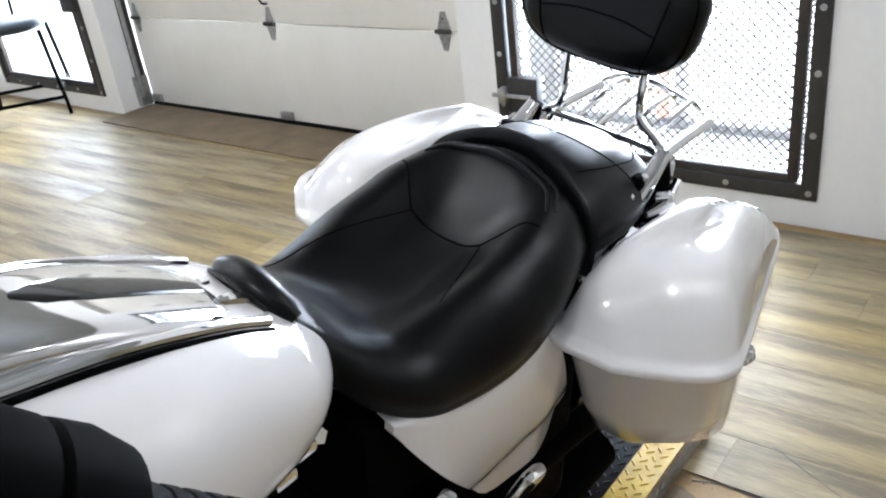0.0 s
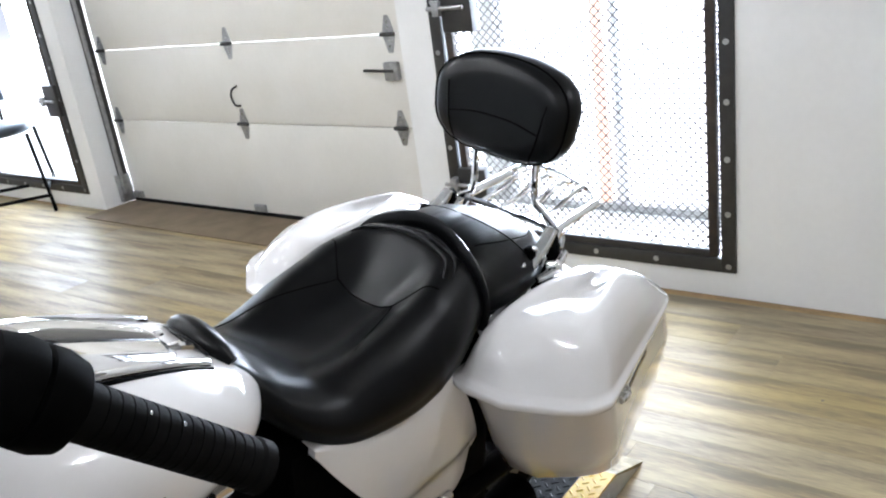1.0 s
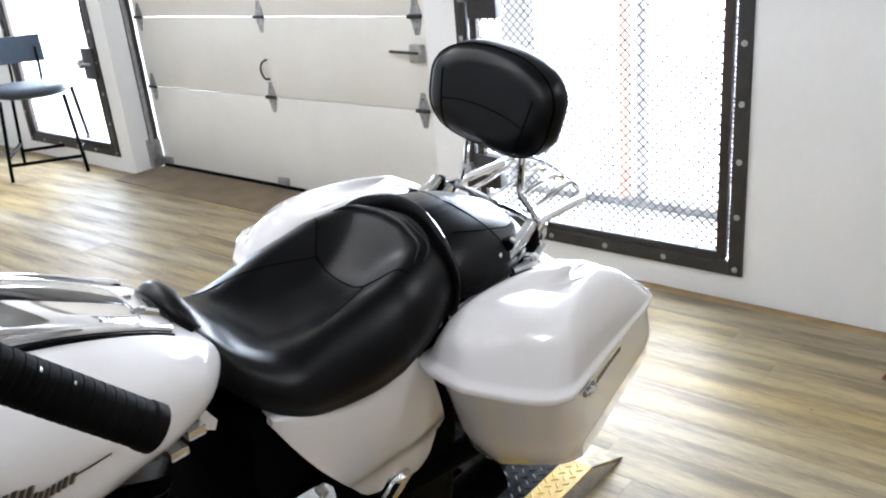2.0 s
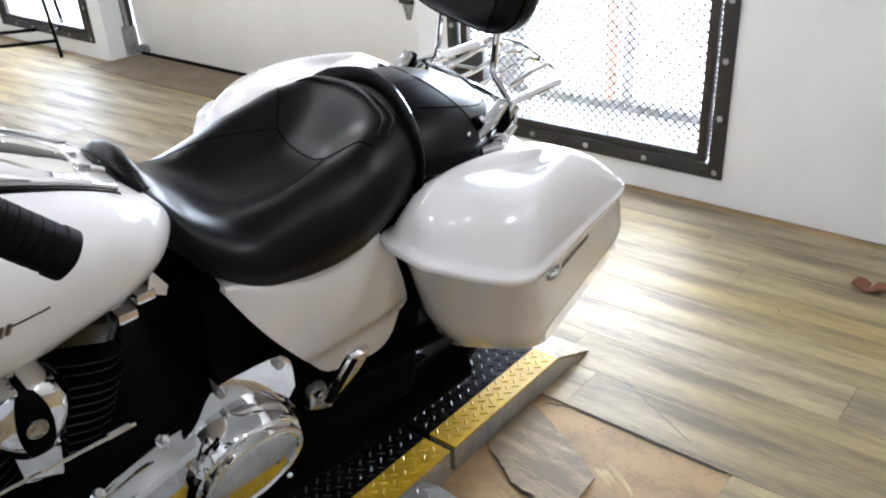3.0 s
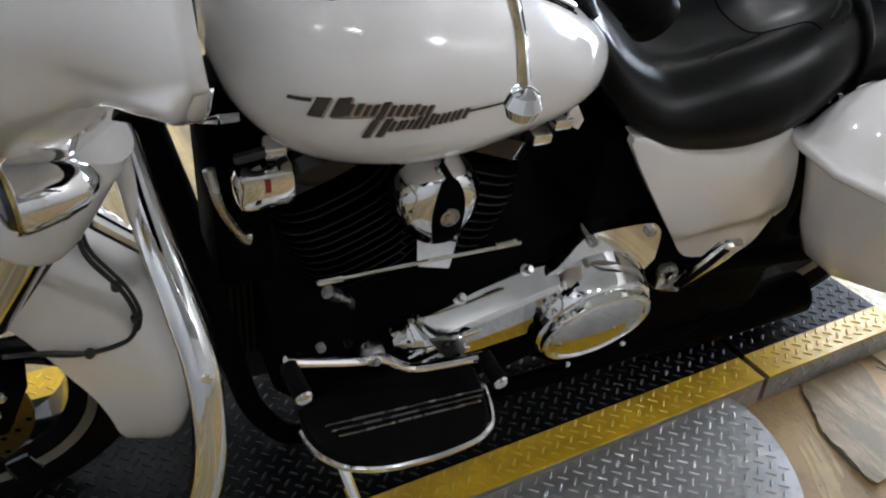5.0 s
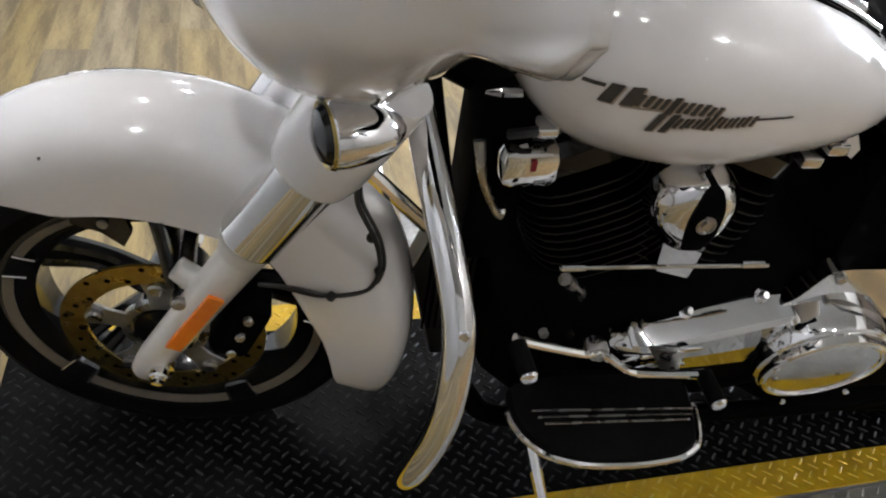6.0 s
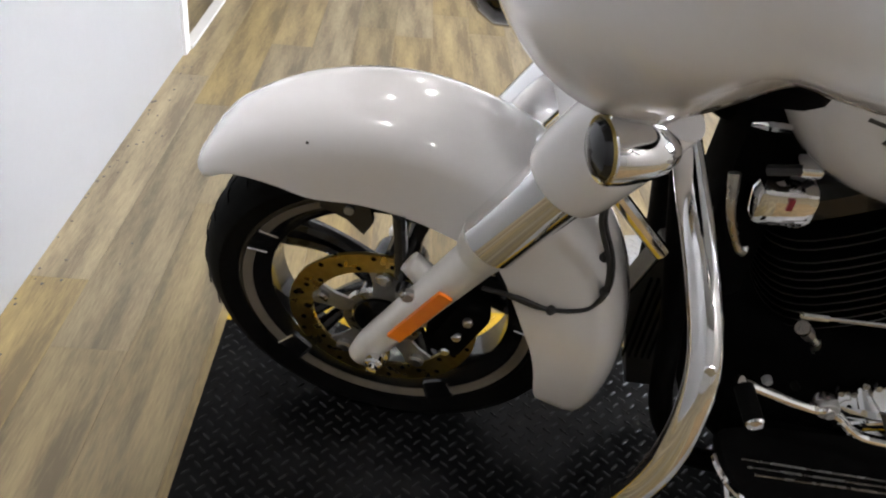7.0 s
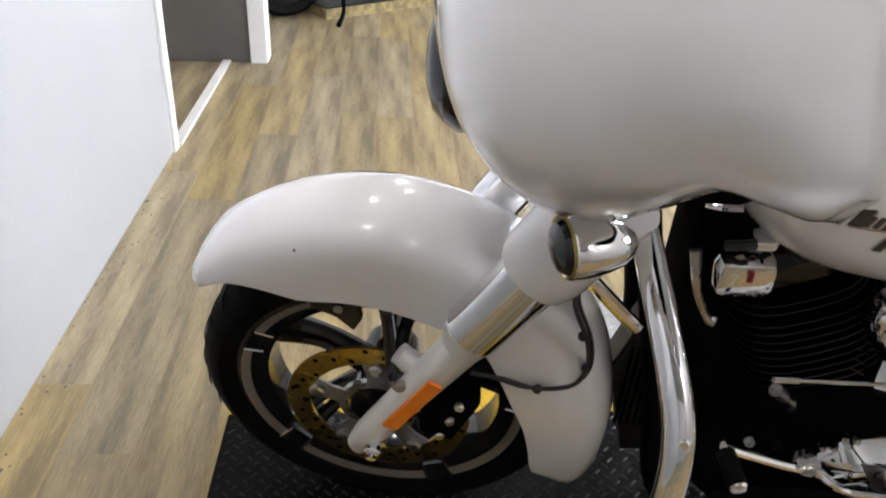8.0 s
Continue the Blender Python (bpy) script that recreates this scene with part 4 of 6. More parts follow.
# two pleats and the welt along the top edge of the rider seat
seam([(1.335, -0.115), (1.368, -0.09), (1.384, -0.04), (1.388, 0.0), (1.384, 0.04), (1.368, 0.09), (1.345, 0.112)], SEAT_TREE, seat, [0.002, 0.006, 0.0075, 0.006, 0.002], 0.001, "pleat", VINYL, "padded pleat at the top of the rider seat")
seam([(1.352, -0.122), (1.386, -0.095), (1.402, -0.04), (1.405, 0.0), (1.402, 0.04), (1.386, 0.095)], SEAT_TREE, seat, [0.002, 0.005, 0.0065, 0.005, 0.002], 0.0005, "pleat", VINYL, "padded pleat at the top of the rider seat")
# rolled lip at the nose
pts = [Vector((0.938 + 2.6 * y * y, y, 0.851 - 5.0 * y * y - 60 * y ** 4)) for y in np.linspace(-0.064, 0.070, 19)]
part("seat_nose_roll", tube(pts, [0.011, 0.019, 0.022, 0.023, 0.022, 0.019, 0.011], 16, 1), VINYL, bike, "rolled lip at the nose of the seat")
pts = [Vector((0.918 + 2.6 * y * y, y, 0.862 - 5.0 * y * y - 60 * y ** 4)) for y in np.linspace(-0.05, 0.05, 15)]
part("nose_welt", tube(pts, 0.0035, 8, 1), GLOSS_BLACK, bike, "glossy welt along the seat's nose")
# strap across the seat
half = [(1.426, 0.0, 0.848), (1.425, 0.035, 0.844), (1.420, 0.068, 0.833), (1.411, 0.102, 0.818), (1.404, 0.128, 0.798), (1.40, 0.146, 0.772), (1.398, 0.152, 0.740), (1.397, 0.150, 0.705)]
pts = [Vector((x, -y, z)) for x, y, z in half[:0:-1]] + [Vector(p) for p in half]
part("seat_strap", tube(pts, 0.015, 10, 4, flat=0.24, up=(1, 0, 0)), VINYL, bike, "black strap across the seat")
part("strap_edge", tube([p + Vector((0.012, p.y * 0.012, 0.002)) for p in pts], 0.0028, 6, 4), GLOSS_BLACK, bike, "stitched edge of the strap")
# backrest pad on the sissy bar: wider at the top, with a gusset seam and darts
PADC = Vector((1.685, 0.036, 0.992))


def pad_point(a, g, depth):
    c, s = math.cos(a), math.sin(a)
    y = 0.160 * g * math.copysign(abs(c) ** (0.62 if s < 0 else 0.82), c) * (1.0 + 0.10 * s)
    z = (0.093 if s > 0 else 0.100) * g * math.copysign(abs(s) ** (0.60 if s < 0 else 0.86), s)
    z += 0.006 * (1 - (y / 0.17) ** 2) * (1 if s > 0 else 0.2)
    return PADC + Vector((depth + 0.14 * (z + 0.09) - 0.55 * y * y, y, z))


rings = [[pad_point(2 * math.pi * i / 56, g, xx) for i in range(56)] for g, xx in ((0.30, -0.046), (0.62, -0.043), (0.84, -0.036), (0.945, -0.022), (0.985, -0.010), (1.0, 0.004), (0.995, 0.018), (0.93, 0.030), (0.75, 0.035))]
pad = part("backrest_pad", loft(rings), VINYL, bike, "black vinyl passenger backrest pad", 60)
PAD_TREE = tree_of(pad)
part("pad_piping", tube([pad_point(2 * math.pi * i / 56, 0.968, -0.0195) for i in range(57)], 0.0018, 6, 1), BLACK, pad, "sewn seam round the pad")


def on_pad(y, z):
    hit, nrm, _, _ = PAD_TREE.ray_cast(PADC + Vector((-0.5, y, z)), Vector((1, 0, 0)))
    return hit + Vector((-0.0006, 0, 0)) if hit else None


for run in ([(-0.115, 0.035), (-0.108, -0.01), (-0.10, -0.05), (-0.085, -0.088)], [(0.115, 0.035), (0.108, -0.01), (0.10, -0.05), (0.085, -0.088)], [(-0.104, -0.022), (-0.05, -0.012), (0.0, -0.010), (0.05, -0.012), (0.104, -0.022)]):
    pts = [on_pad(p.y, p.z) for p in smooth_path([(0, y, z) for y, z in run], 5)]
    part("pad_seam", tube([p for p in pts if p], 0.0014, 6, 1), BLACK, pad, "sewn seam")

# side covers: a white panel with a crease above its lower flap
for s in (-1, 1):
    low = [(1.012, 0.672), (1.036, 0.628), (1.07, 0.575), (1.11, 0.52), (1.16, 0.455), (1.205, 0.402), (1.27, 0.385), (1.335, 0.378), (1.374, 0.40), (1.402, 0.46)]
    top = [(1.014, 0.684), (1.04, 0.690), (1.08, 0.682), (1.13, 0.672), (1.18, 0.668), (1.22, 0.668), (1.25, 0.674), (1.275, 0.682), (1.298, 0.682), (1.312, 0.66)]
    grid = []
    for k, (a, b) in enumerate(zip(smooth_path([(x, 0, z) for x, z in low], 3), smooth_path([(x, 0, z) for x, z in top], 3))):
        col = []
        for v in np.linspace(0, 1, 17):
            p = a.lerp(b, v)
            fold = min(max((0.462 + 0.05 * (p.x - 1.16) - p.z) / 0.014, 0.0), 1.0)
            front = max(0.0, 1 - (p.x - 1.0) / 0.09)
            col.append(Vector((p.x, s * (0.170 + 0.010 * math.sin(math.pi * min(max((p.z - 0.46) / 0.22, 0.0), 1.0)) - 0.026 * front ** 2 - 0.010 * fold - 0.016 * max(0, (v - 0.75) / 0.25) ** 2 - 0.012 * max(0, (p.x - 1.33) / 0.07)), p.z)))
        grid.append(col)
    part("side_cover", sheet(grid, (0, -s * 0.014, 0)), WHITE, bike, "white side cover panel with a crease", 40)

# hard side cases: a lid with an overhanging lip on a body that tapers downwards
for s in (-1, 1):
    # the far case is shifted outward and forward to fit the camera's view
    ox, oy, oz = (-0.062, 0.030, 0.012) if s > 0 else (0.0, 0.0, 0.0)

    def case_ring(dz, x0, x1, yi, yo, power=6.0, flat=None):
        """A level line round the case; flat gives the height of a level bottom."""
        out = []
        for p in ring_xy(x0, x1, yi, yo, 0.0, 80, power):
            t = min(max((p.x - x0) / (x1 - x0), 0.0), 1.0)
            v = min(max((p.y - yi) / (yo - yi), 0.0), 1.0)
            x = p.x + (0.105 * v ** 1.5 - 0.030 * math.sin(math.pi * v) ** 2) * (1 - t)
            y = yi + (p.y - yi) * (1 - (0.52 if flat else 0.54 if dz < -0.05 else 0.56) * max(0.0, (t - 0.10) / 0.90))
            fall = 0.97 - 0.19 * max(0.0, 1 - t / 0.42) ** 1.6 - 0.60 * max(0.0, (t - 0.48) / 0.52) ** 1.7
            lip = 0.652 - 0.16 * (x - 1.31)
            out.append(Vector((x + ox, s * (y + oy), (flat if flat else lip + (dz * fall if dz > 0.02 else dz)) + oz)))
        return out
    body = part("side_case", loft([case_ring(0, x0, x1, yi, yo, pw, fl) if fl else case_ring(dz, x0, x1, yi, yo, pw) for dz, x0, x1, yi, yo, pw, fl in
                                   ((0, 1.50, 1.94, 0.20, 0.310, 6.0, 0.372), (0, 1.465, 1.99, 0.175, 0.345, 8.0, 0.376), (0, 1.45, 2.00, 0.165, 0.358, 9.0, 0.388), (0, 1.415, 1.996, 0.16, 0.366, 9.0, 0.455),
                                    (-0.075, 1.365, 1.988, 0.158, 0.374, 9.0, 0), (-0.012, 1.330, 1.963, 0.156, 0.378, 9.0, 0))]), WHITE, bike, "glossy white hard side case", 50)
    lid = part("case_lid", loft([case_ring(dz, x0, x1, yi, yo, pw) for dz, x0, x1, yi, yo, pw in
                                 ((-0.010, 1.325, 1.96, 0.156, 0.372, 9.0), (-0.009, 1.303, 1.972, 0.148, 0.384, 9.0), (-0.004, 1.298, 1.975, 0.146, 0.390, 9.0), (0.006, 1.298, 1.975, 0.146, 0.390, 9.0), (0.010, 1.301, 1.973, 0.148, 0.387, 9.0),
                                  (0.011, 1.313, 1.968, 0.152, 0.378, 9.0), (0.020, 1.320, 1.965, 0.154, 0.372, 9.0), (0.060, 1.332, 1.956, 0.157, 0.360, 8.0), (0.098, 1.352, 1.942, 0.162, 0.340, 7.5), (0.126, 1.378, 1.92, 0.170, 0.316, 7.0),
                                  (0.140, 1.402, 1.90, 0.178, 0.298, 6.5), (0.147, 1.435, 1.87, 0.188, 0.280, 6.0), (0.150, 1.49, 1.82, 0.20, 0.260, 5.0), (0.151, 1.57, 1.73, 0.215, 0.245, 4.0))]), WHITE, body, "white case lid with a rounded lip", 60)
    # added black strip for the shade in the gap under the lip
    part("lid_seal", loft([case_ring(dz, 1.328, 1.968, 0.155, 0.3755, 9.0) for dz in (-0.0135, -0.0095)]), BLACK, body)
    face = tree_of(body)

    def on_case(x, z, lift):
        hit, nrm, _, _ = face.ray_cast(Vector((x + ox, s * 1.0, z + oz)), Vector((0, -s, 0)))
        return hit + Vector((0, s * lift, 0))
    part("case_latch", tube([on_case(1.525, 0.592, 0.003), on_case(1.546, 0.591, 0.007), on_case(1.568, 0.588, 0.003)], [0.006, 0.010, 0.007], 10, 4), STEEL, body, "small silver case latch")
    part("case_slot", prism([on_case(x, z, -0.002) for x, z in ((1.598, 0.566), (1.665, 0.562), (1.735, 0.556), (1.735, 0.565), (1.665, 0.572), (1.598, 0.578))], (0, s * 0.004, 0)), GLOSS_BLACK, body, "dark slot under the lid")
    part("case_bumper", box(1.936, 1.955, min(s * 0.225, s * 0.25), max(s * 0.225, s * 0.25), 0.515, 0.538, 0.004), BLACK, body)
    part("case_hinge", box(1.345, 1.375, min(s * 0.125, s * 0.155), max(s * 0.125, s * 0.155), 0.690, 0.712, 0.005), CHROME, body, "bright hinge at the inner edge of the lid")

# rear fender and wheel
rear_tyre, RC = wheel(1.60, bike, 0.215, 0.09, "rear_tyre")
REAR = [(165, 0.36, 0.30, 0.11), (135, 0.372, 0.25, 0.115), (100, 0.382, 0.24, 0.118), (70, 0.388, 0.24, 0.118), (40, 0.392, 0.26, 0.116), (15, 0.395, 0.30, 0.112), (2, 0.395, 0.33, 0.105)]
part("rear_fender", loft(fender_rings(REAR, 1.60, R, 0.005)), WHITE, bike, "glossy white rear fender", 50)
part("tail_lamp", lathe([(0.03, 0.0), (0.035, 0.012), (0.03, 0.03), (0.01, 0.036)], axis((1.985, 0, 0.45), (1, 0, 0.1)), 24), RED, bike, "red tail lamp")

# struts and clamps that carry the rack beside the passenger seat
for s in (-1, 1):
    strut = part("rack_strut", tube([(1.40, s * 0.138, 0.688), (1.47, s * 0.134, 0.708), (1.545, s * 0.131, 0.738), (1.605, s * 0.129, 0.772), (1.64, s * 0.127, 0.80)], [0.010, 0.010, 0.013, 0.015, 0.012], 12), CHROME, bike, "chrome rack strut with black clamps")
    for x, z in ((1.50, 0.735), (1.535, 0.755), (1.57, 0.775)):
        part("strut_clamp", box(x - 0.011, x + 0.011, min(s * 0.118, s * 0.136), max(s * 0.118, s * 0.136), z - 0.010, z + 0.014, 0.004), BLACK, strut)
        part("clamp_screw", bolt((x, s * 0.136, z + 0.012), (0, s * 0.4, 1), 0.006, 0.006), CHROME, strut)
    part("strut_cap", lathe([(0.010, 0.0), (0.014, 0.003), (0.014, 0.022), (0.008, 0.028)], axis((1.60, s * 0.15, 0.742), (0.3, s, 0.4)), 14), CHROME, strut)
    part("strut_lever", tube([(1.56, s * 0.155, 0.735), (1.60, s * 0.165, 0.745), (1.64, s * 0.16, 0.765)], [0.006, 0.010, 0.007], 10), CHROME, strut)
    part("strut_rubber", tube([(1.645, s * 0.122, 0.80), (1.64, s * 0.132, 0.755), (1.625, s * 0.138, 0.72)], [0.010, 0.016, 0.012], 10), BLACK, strut)

# sissy bar and luggage rack
for s in (-1, 1):
    part("backrest_stay", tube([(1.70, 0.036 + s * 0.074, 0.95), (1.702, 0.036 + s * 0.074, 0.88), (1.704, 0.036 + s * 0.075, 0.83), (1.70, 0.03 + s * 0.078, 0.808), (1.695, 0.012 + s * 0.098, 0.785), (1.69, s * 0.118, 0.765), (1.68, s * 0.125, 0.745)], 0.0075, 10), CHROME, bike, "chrome backrest stay")
    part("rack_side_bar", tube([(1.50, s * 0.128, 0.655), (1.58, s * 0.128, 0.70), (1.655, s * 0.127, 0.757), (1.70, s * 0.12, 0.768), (1.83, s * 0.118, 0.772)], 0.0105, 10, flat=0.8), CHROME, bike, "chrome rack side bar")
    part("rack_bracket", prism([(1.60, s * 0.124, 0.70), (1.64, s * 0.124, 0.69), (1.70, s * 0.124, 0.76), (1.66, s * 0.124, 0.77)], (0, s * 0.006, 0)), CHROME, bike)
    part("docking_clamp", box(1.60, 1.635, s * 0.115, s * 0.15, 0.66, 0.715, 0.008), BLACK, bike, "black docking clamp")
    part("docking_knob", lathe([(0.012, 0), (0.016, 0.004), (0.016, 0.02), (0.01, 0.026)], axis((1.57, s * 0.15, 0.68), (0, s, 0.3)), 14), CHROME, bike)
    part("docking_rod", tube([(1.47, s * 0.14, 0.655), (1.53, s * 0.15, 0.675), (1.60, s * 0.15, 0.68)], 0.006, 8), CHROME, bike)
part("rack_front_bar", tube([(1.668, -0.118, 0.765), (1.69, -0.05, 0.764), (1.69, 0.05, 0.764), (1.672, 0.125, 0.765)], 0.006, 10), CHROME, bike, "chrome rack cross bar")
part("rack_rear_bar", tube([(1.83, -0.118, 0.772), (1.862, -0.09, 0.775), (1.885, -0.04, 0.778), (1.905, 0.02, 0.78), (1.905, 0.075, 0.778), (1.88, 0.118, 0.773), (1.83, 0.128, 0.77)], 0.006, 10), CHROME, bike, "chrome rack rear hoop")
for y in (-0.07, -0.02, 0.03, 0.08):
    part("rack_rail", tube([(1.688, y, 0.766), (1.74, y, 0.772), (1.80, y, 0.785), (1.85, y, 0.79), (1.885 - abs(y) * 0.2, y, 0.778)], 0.005, 8), CHROME, bike, "chrome rack rail")

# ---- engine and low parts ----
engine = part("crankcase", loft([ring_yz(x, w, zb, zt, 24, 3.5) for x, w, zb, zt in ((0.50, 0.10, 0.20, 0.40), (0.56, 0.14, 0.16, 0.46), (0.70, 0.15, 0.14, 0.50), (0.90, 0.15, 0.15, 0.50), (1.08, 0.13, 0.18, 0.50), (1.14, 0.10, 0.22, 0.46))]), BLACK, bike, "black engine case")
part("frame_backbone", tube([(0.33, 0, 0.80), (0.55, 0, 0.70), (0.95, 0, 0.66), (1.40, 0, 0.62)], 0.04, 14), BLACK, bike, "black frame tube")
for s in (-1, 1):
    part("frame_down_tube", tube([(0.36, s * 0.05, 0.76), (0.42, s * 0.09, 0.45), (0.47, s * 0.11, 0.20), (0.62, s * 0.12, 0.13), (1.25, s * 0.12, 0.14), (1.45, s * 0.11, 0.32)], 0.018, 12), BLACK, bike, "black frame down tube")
# added black block in place of the shade under the seat
part("battery_box", box(0.98, 1.46, -0.135, 0.135, 0.17, 0.66, 0.03), BLACK, bike, "black block standing for shade inside the frame")
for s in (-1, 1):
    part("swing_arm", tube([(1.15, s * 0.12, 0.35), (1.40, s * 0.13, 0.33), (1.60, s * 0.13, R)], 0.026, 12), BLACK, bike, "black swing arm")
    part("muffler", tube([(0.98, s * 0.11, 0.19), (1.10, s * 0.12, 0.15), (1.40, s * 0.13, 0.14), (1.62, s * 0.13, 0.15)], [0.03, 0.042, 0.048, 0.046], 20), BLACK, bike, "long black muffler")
# two finned cylinders in a narrow V
for cx, tilt in ((0.585, -22), (0.80, 22)):
    m = Matrix.Translation((0.695 + (cx - 0.695) * 0.35, 0, 0.45)) @ pose(0, 0, 0, 0, tilt, 0)
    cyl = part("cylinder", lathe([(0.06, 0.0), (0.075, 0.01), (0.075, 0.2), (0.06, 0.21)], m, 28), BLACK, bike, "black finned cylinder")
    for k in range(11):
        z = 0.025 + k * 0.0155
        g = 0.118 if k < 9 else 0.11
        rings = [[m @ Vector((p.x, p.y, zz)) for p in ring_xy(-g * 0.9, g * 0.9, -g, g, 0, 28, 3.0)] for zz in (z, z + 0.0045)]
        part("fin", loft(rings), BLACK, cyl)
        part("fin_edge", loft([[m @ Vector((p.x, p.y, zz)) for p in ring_xy(-g * 0.903, g * 0.903, -g * 1.006, g * 1.006, 0, 28, 3.0)] for zz in (z + 0.0012, z + 0.0034)]), FIN_EDGE, cyl, "bare machined fin edge")
    part("rocker_cover", loft([[m @ Vector((p.x, p.y, z)) for p in ring_xy(-w, w, -w * 1.05, w * 1.05, 0, 28, 4)] for w, z in ((0.085, 0.20), (0.092, 0.205), (0.092, 0.235), (0.08, 0.25))]), GLOSS_BLACK, cyl, "gloss black rocker cover")

# horn cover between the cylinders: a chrome dome with a black band, a faceted chrome foot below
HC = Vector((0.709, -0.150, 0.640))


def dome(u0, u1, lift, z0, z1):
    """A slice of the horn's dome between two shares of its width."""
    rings = []
    for z in np.linspace(z0, z1, 15):
        w = 0.057 * max(1 - ((z - 0.648) / 0.058) ** 2, 0.0) ** 0.5 + 0.004
        if z < 0.640:
            w = max(w, 0.057 - (0.640 - z) * 0.45)
        row = []
        for u in np.linspace(u0, u1, 13):
            d = 0.048 * max(1 - (abs(u) * 0.97) ** 2.4, 0.0) ** 0.5 * (0.62 + 0.38 * min(w / 0.055, 1.0)) + lift
            row.append(Vector((HC.x + u * w - 0.02 * (z - 0.64), HC.y - d, z)))
        row += [Vector((HC.x + u * w - 0.02 * (z - 0.64), HC.y + 0.012, z)) for u in (u1, u0)]
        rings.append(row)
    return loft(rings)


horn = part("horn_cover", dome(-1, 1, 0.0, 0.592, 0.703), CHROME, bike, "chrome horn cover with a black band", 60)
part("horn_band", dome(-0.36, 0.36, 0.004, 0.598, 0.706), BLACK, horn)
part("horn_foot", loft([[Vector((HC.x + 0.006 + u * w, HC.y - d, z)) for u, d in ((-1, 0.0), (-0.8, 0.022), (0.5, 0.036), (0.9, 0.02), (1, 0.0))] for w, z in ((0.030, 0.532), (0.034, 0.538), (0.041, 0.592))]), CHROME, horn, "chrome foot of the horn cover")
part("horn_badge", lathe([(0.0135, 0), (0.0135, 0.003), (0.0105, 0.004), (0.0105, 0.002), (0.0065, 0.002), (0.0065, 0.004), (0.001, 0.004)], axis((0.708, -0.2025, 0.651), (0, -1, 0.1)), 24), STEEL, horn, "round silver emblem")
part("horn_stud", tube([(0.700, -0.16, 0.708), (0.702, -0.168, 0.722), (0.694, -0.17, 0.735)], [0.004, 0.006, 0.004], 8), STEEL, horn)

# primary drive cover with its round clutch cover
def rounded(poly, n=3):
    pts = [Vector((x, 0, z)) for x, z in poly]
    for _ in range(n):
        out = []
        for a, b in zip(pts, pts[1:] + pts[:1]):
            out += [a * 0.8 + b * 0.2, a * 0.2 + b * 0.8]
        pts = out
    return [(p.x, p.z) for p in pts]


PTOP = [(0.668, 0.372), (0.685, 0.398), (0.72, 0.408), (0.78, 0.426), (0.88, 0.455), (0.94, 0.462), (1.0, 0.468), (1.06, 0.462), (1.10, 0.435), (1.125, 0.395)]
PRIDGE = [(0.668, 0.362), (0.70, 0.380), (0.751, 0.397), (0.824, 0.419), (0.938, 0.452), (1.0, 0.458), (1.06, 0.448), (1.10, 0.415), (1.125, 0.38)]
PLOW = [(0.668, 0.350), (0.70, 0.312), (0.75, 0.297), (0.808, 0.290), (0.92, 0.298), (1.0, 0.300), (1.06, 0.322), (1.10, 0.352), (1.125, 0.372)]
rings = []
for x in np.linspace(0.668, 1.125, 44):
    zt, zr, zb = (float(at(tab, x)[0]) for tab in (PTOP, PRIDGE, PLOW))
    h = zr - zb
    k = min(1.0, (x - 0.655) / 0.06, (1.135 - x) / 0.05)
    rings.append([Vector((x, y, z)) for y, z in ((-0.12, zt), (-0.160, zt), (-0.165, zt - 0.002), (-0.168 - 0.028 * k, zr + 0.003), (-0.168 - 0.034 * k, zr - 0.006), (-0.168 - 0.030 * k, zr - 0.40 * h), (-0.167 - 0.022 * k, zr - 0.47 * h),
                                                 (-0.167 - 0.014 * k, zb + 0.16 * h), (-0.165, zb + 0.03 * h), (-0.155, zb), (-0.12, zb))])
prim = part("primary_cover", loft(rings), CHROME, bike, "chrome primary drive cover", 20)
DC = (0.998, -0.205, 0.367)
part("clutch_boss", lathe([(0.110, -0.05), (0.1085, -0.012), (0.1065, 0.004), (0.1025, 0.015), (0.0995, 0.018)], axis(DC, (0, -1, -0.15)), 64), CHROME, prim, "raised housing round the clutch cover", 24)
derby = part("clutch_cover", lathe([(0.0965, 0.008), (0.0970, 0.024), (0.0960, 0.029), (0.093, 0.0315), (0.088, 0.0322), (0.0845, 0.031), (0.083, 0.0282), (0.079, 0.0280), (0.060, 0.0290), (0.040, 0.0297), (0.020, 0.0301), (0.002, 0.0302)], axis(DC, (0, -1, -0.19)), 72), POLISHED, prim, "round chrome clutch cover", 26)
for k in range(5):
    a = 2 * math.pi * k / 5 + 0.5
    part("cover_bolt", bolt((DC[0] + 0.0885 * math.cos(a), DC[1] - 0.0315, DC[2] + 0.0885 * math.sin(a)), (0, -1, 0), 0.005, 0.005), CHROME, derby)
# small black patch on the clutch housing
part("cover_recess", prism([(DC[0] + r * math.cos(a), -0.2045 - 0.0012 * (0.115 - r) * 1000 * 0.5, DC[2] + r * math.sin(a)) for r, a in ((0.109, 2.05), (0.109, 2.32), (0.106, 2.38), (0.102, 2.30), (0.102, 2.08))], (0, -0.006, 0)), BLACK, prim)
# flange at the top rear, with its screws
flange = [(0.905, 0.452), (0.930, 0.470), (0.955, 0.520), (0.975, 0.532), (1.065, 0.530), (1.094, 0.522), (1.112, 0.498), (1.122, 0.42), (1.05, 0.40)]
part("cover_flange", prism([(x, -0.150, z) for x, z in rounded(flange, 1)], (0, -0.028, 0)), CHROME, prim, "chrome flange of the primary cover")
for x, z in ((0.975, 0.517), (1.084, 0.511)):
    part("cover_bolt", bolt((x, -0.178, z), (0, -1, 0), 0.0095, 0.010), STEEL, prim)
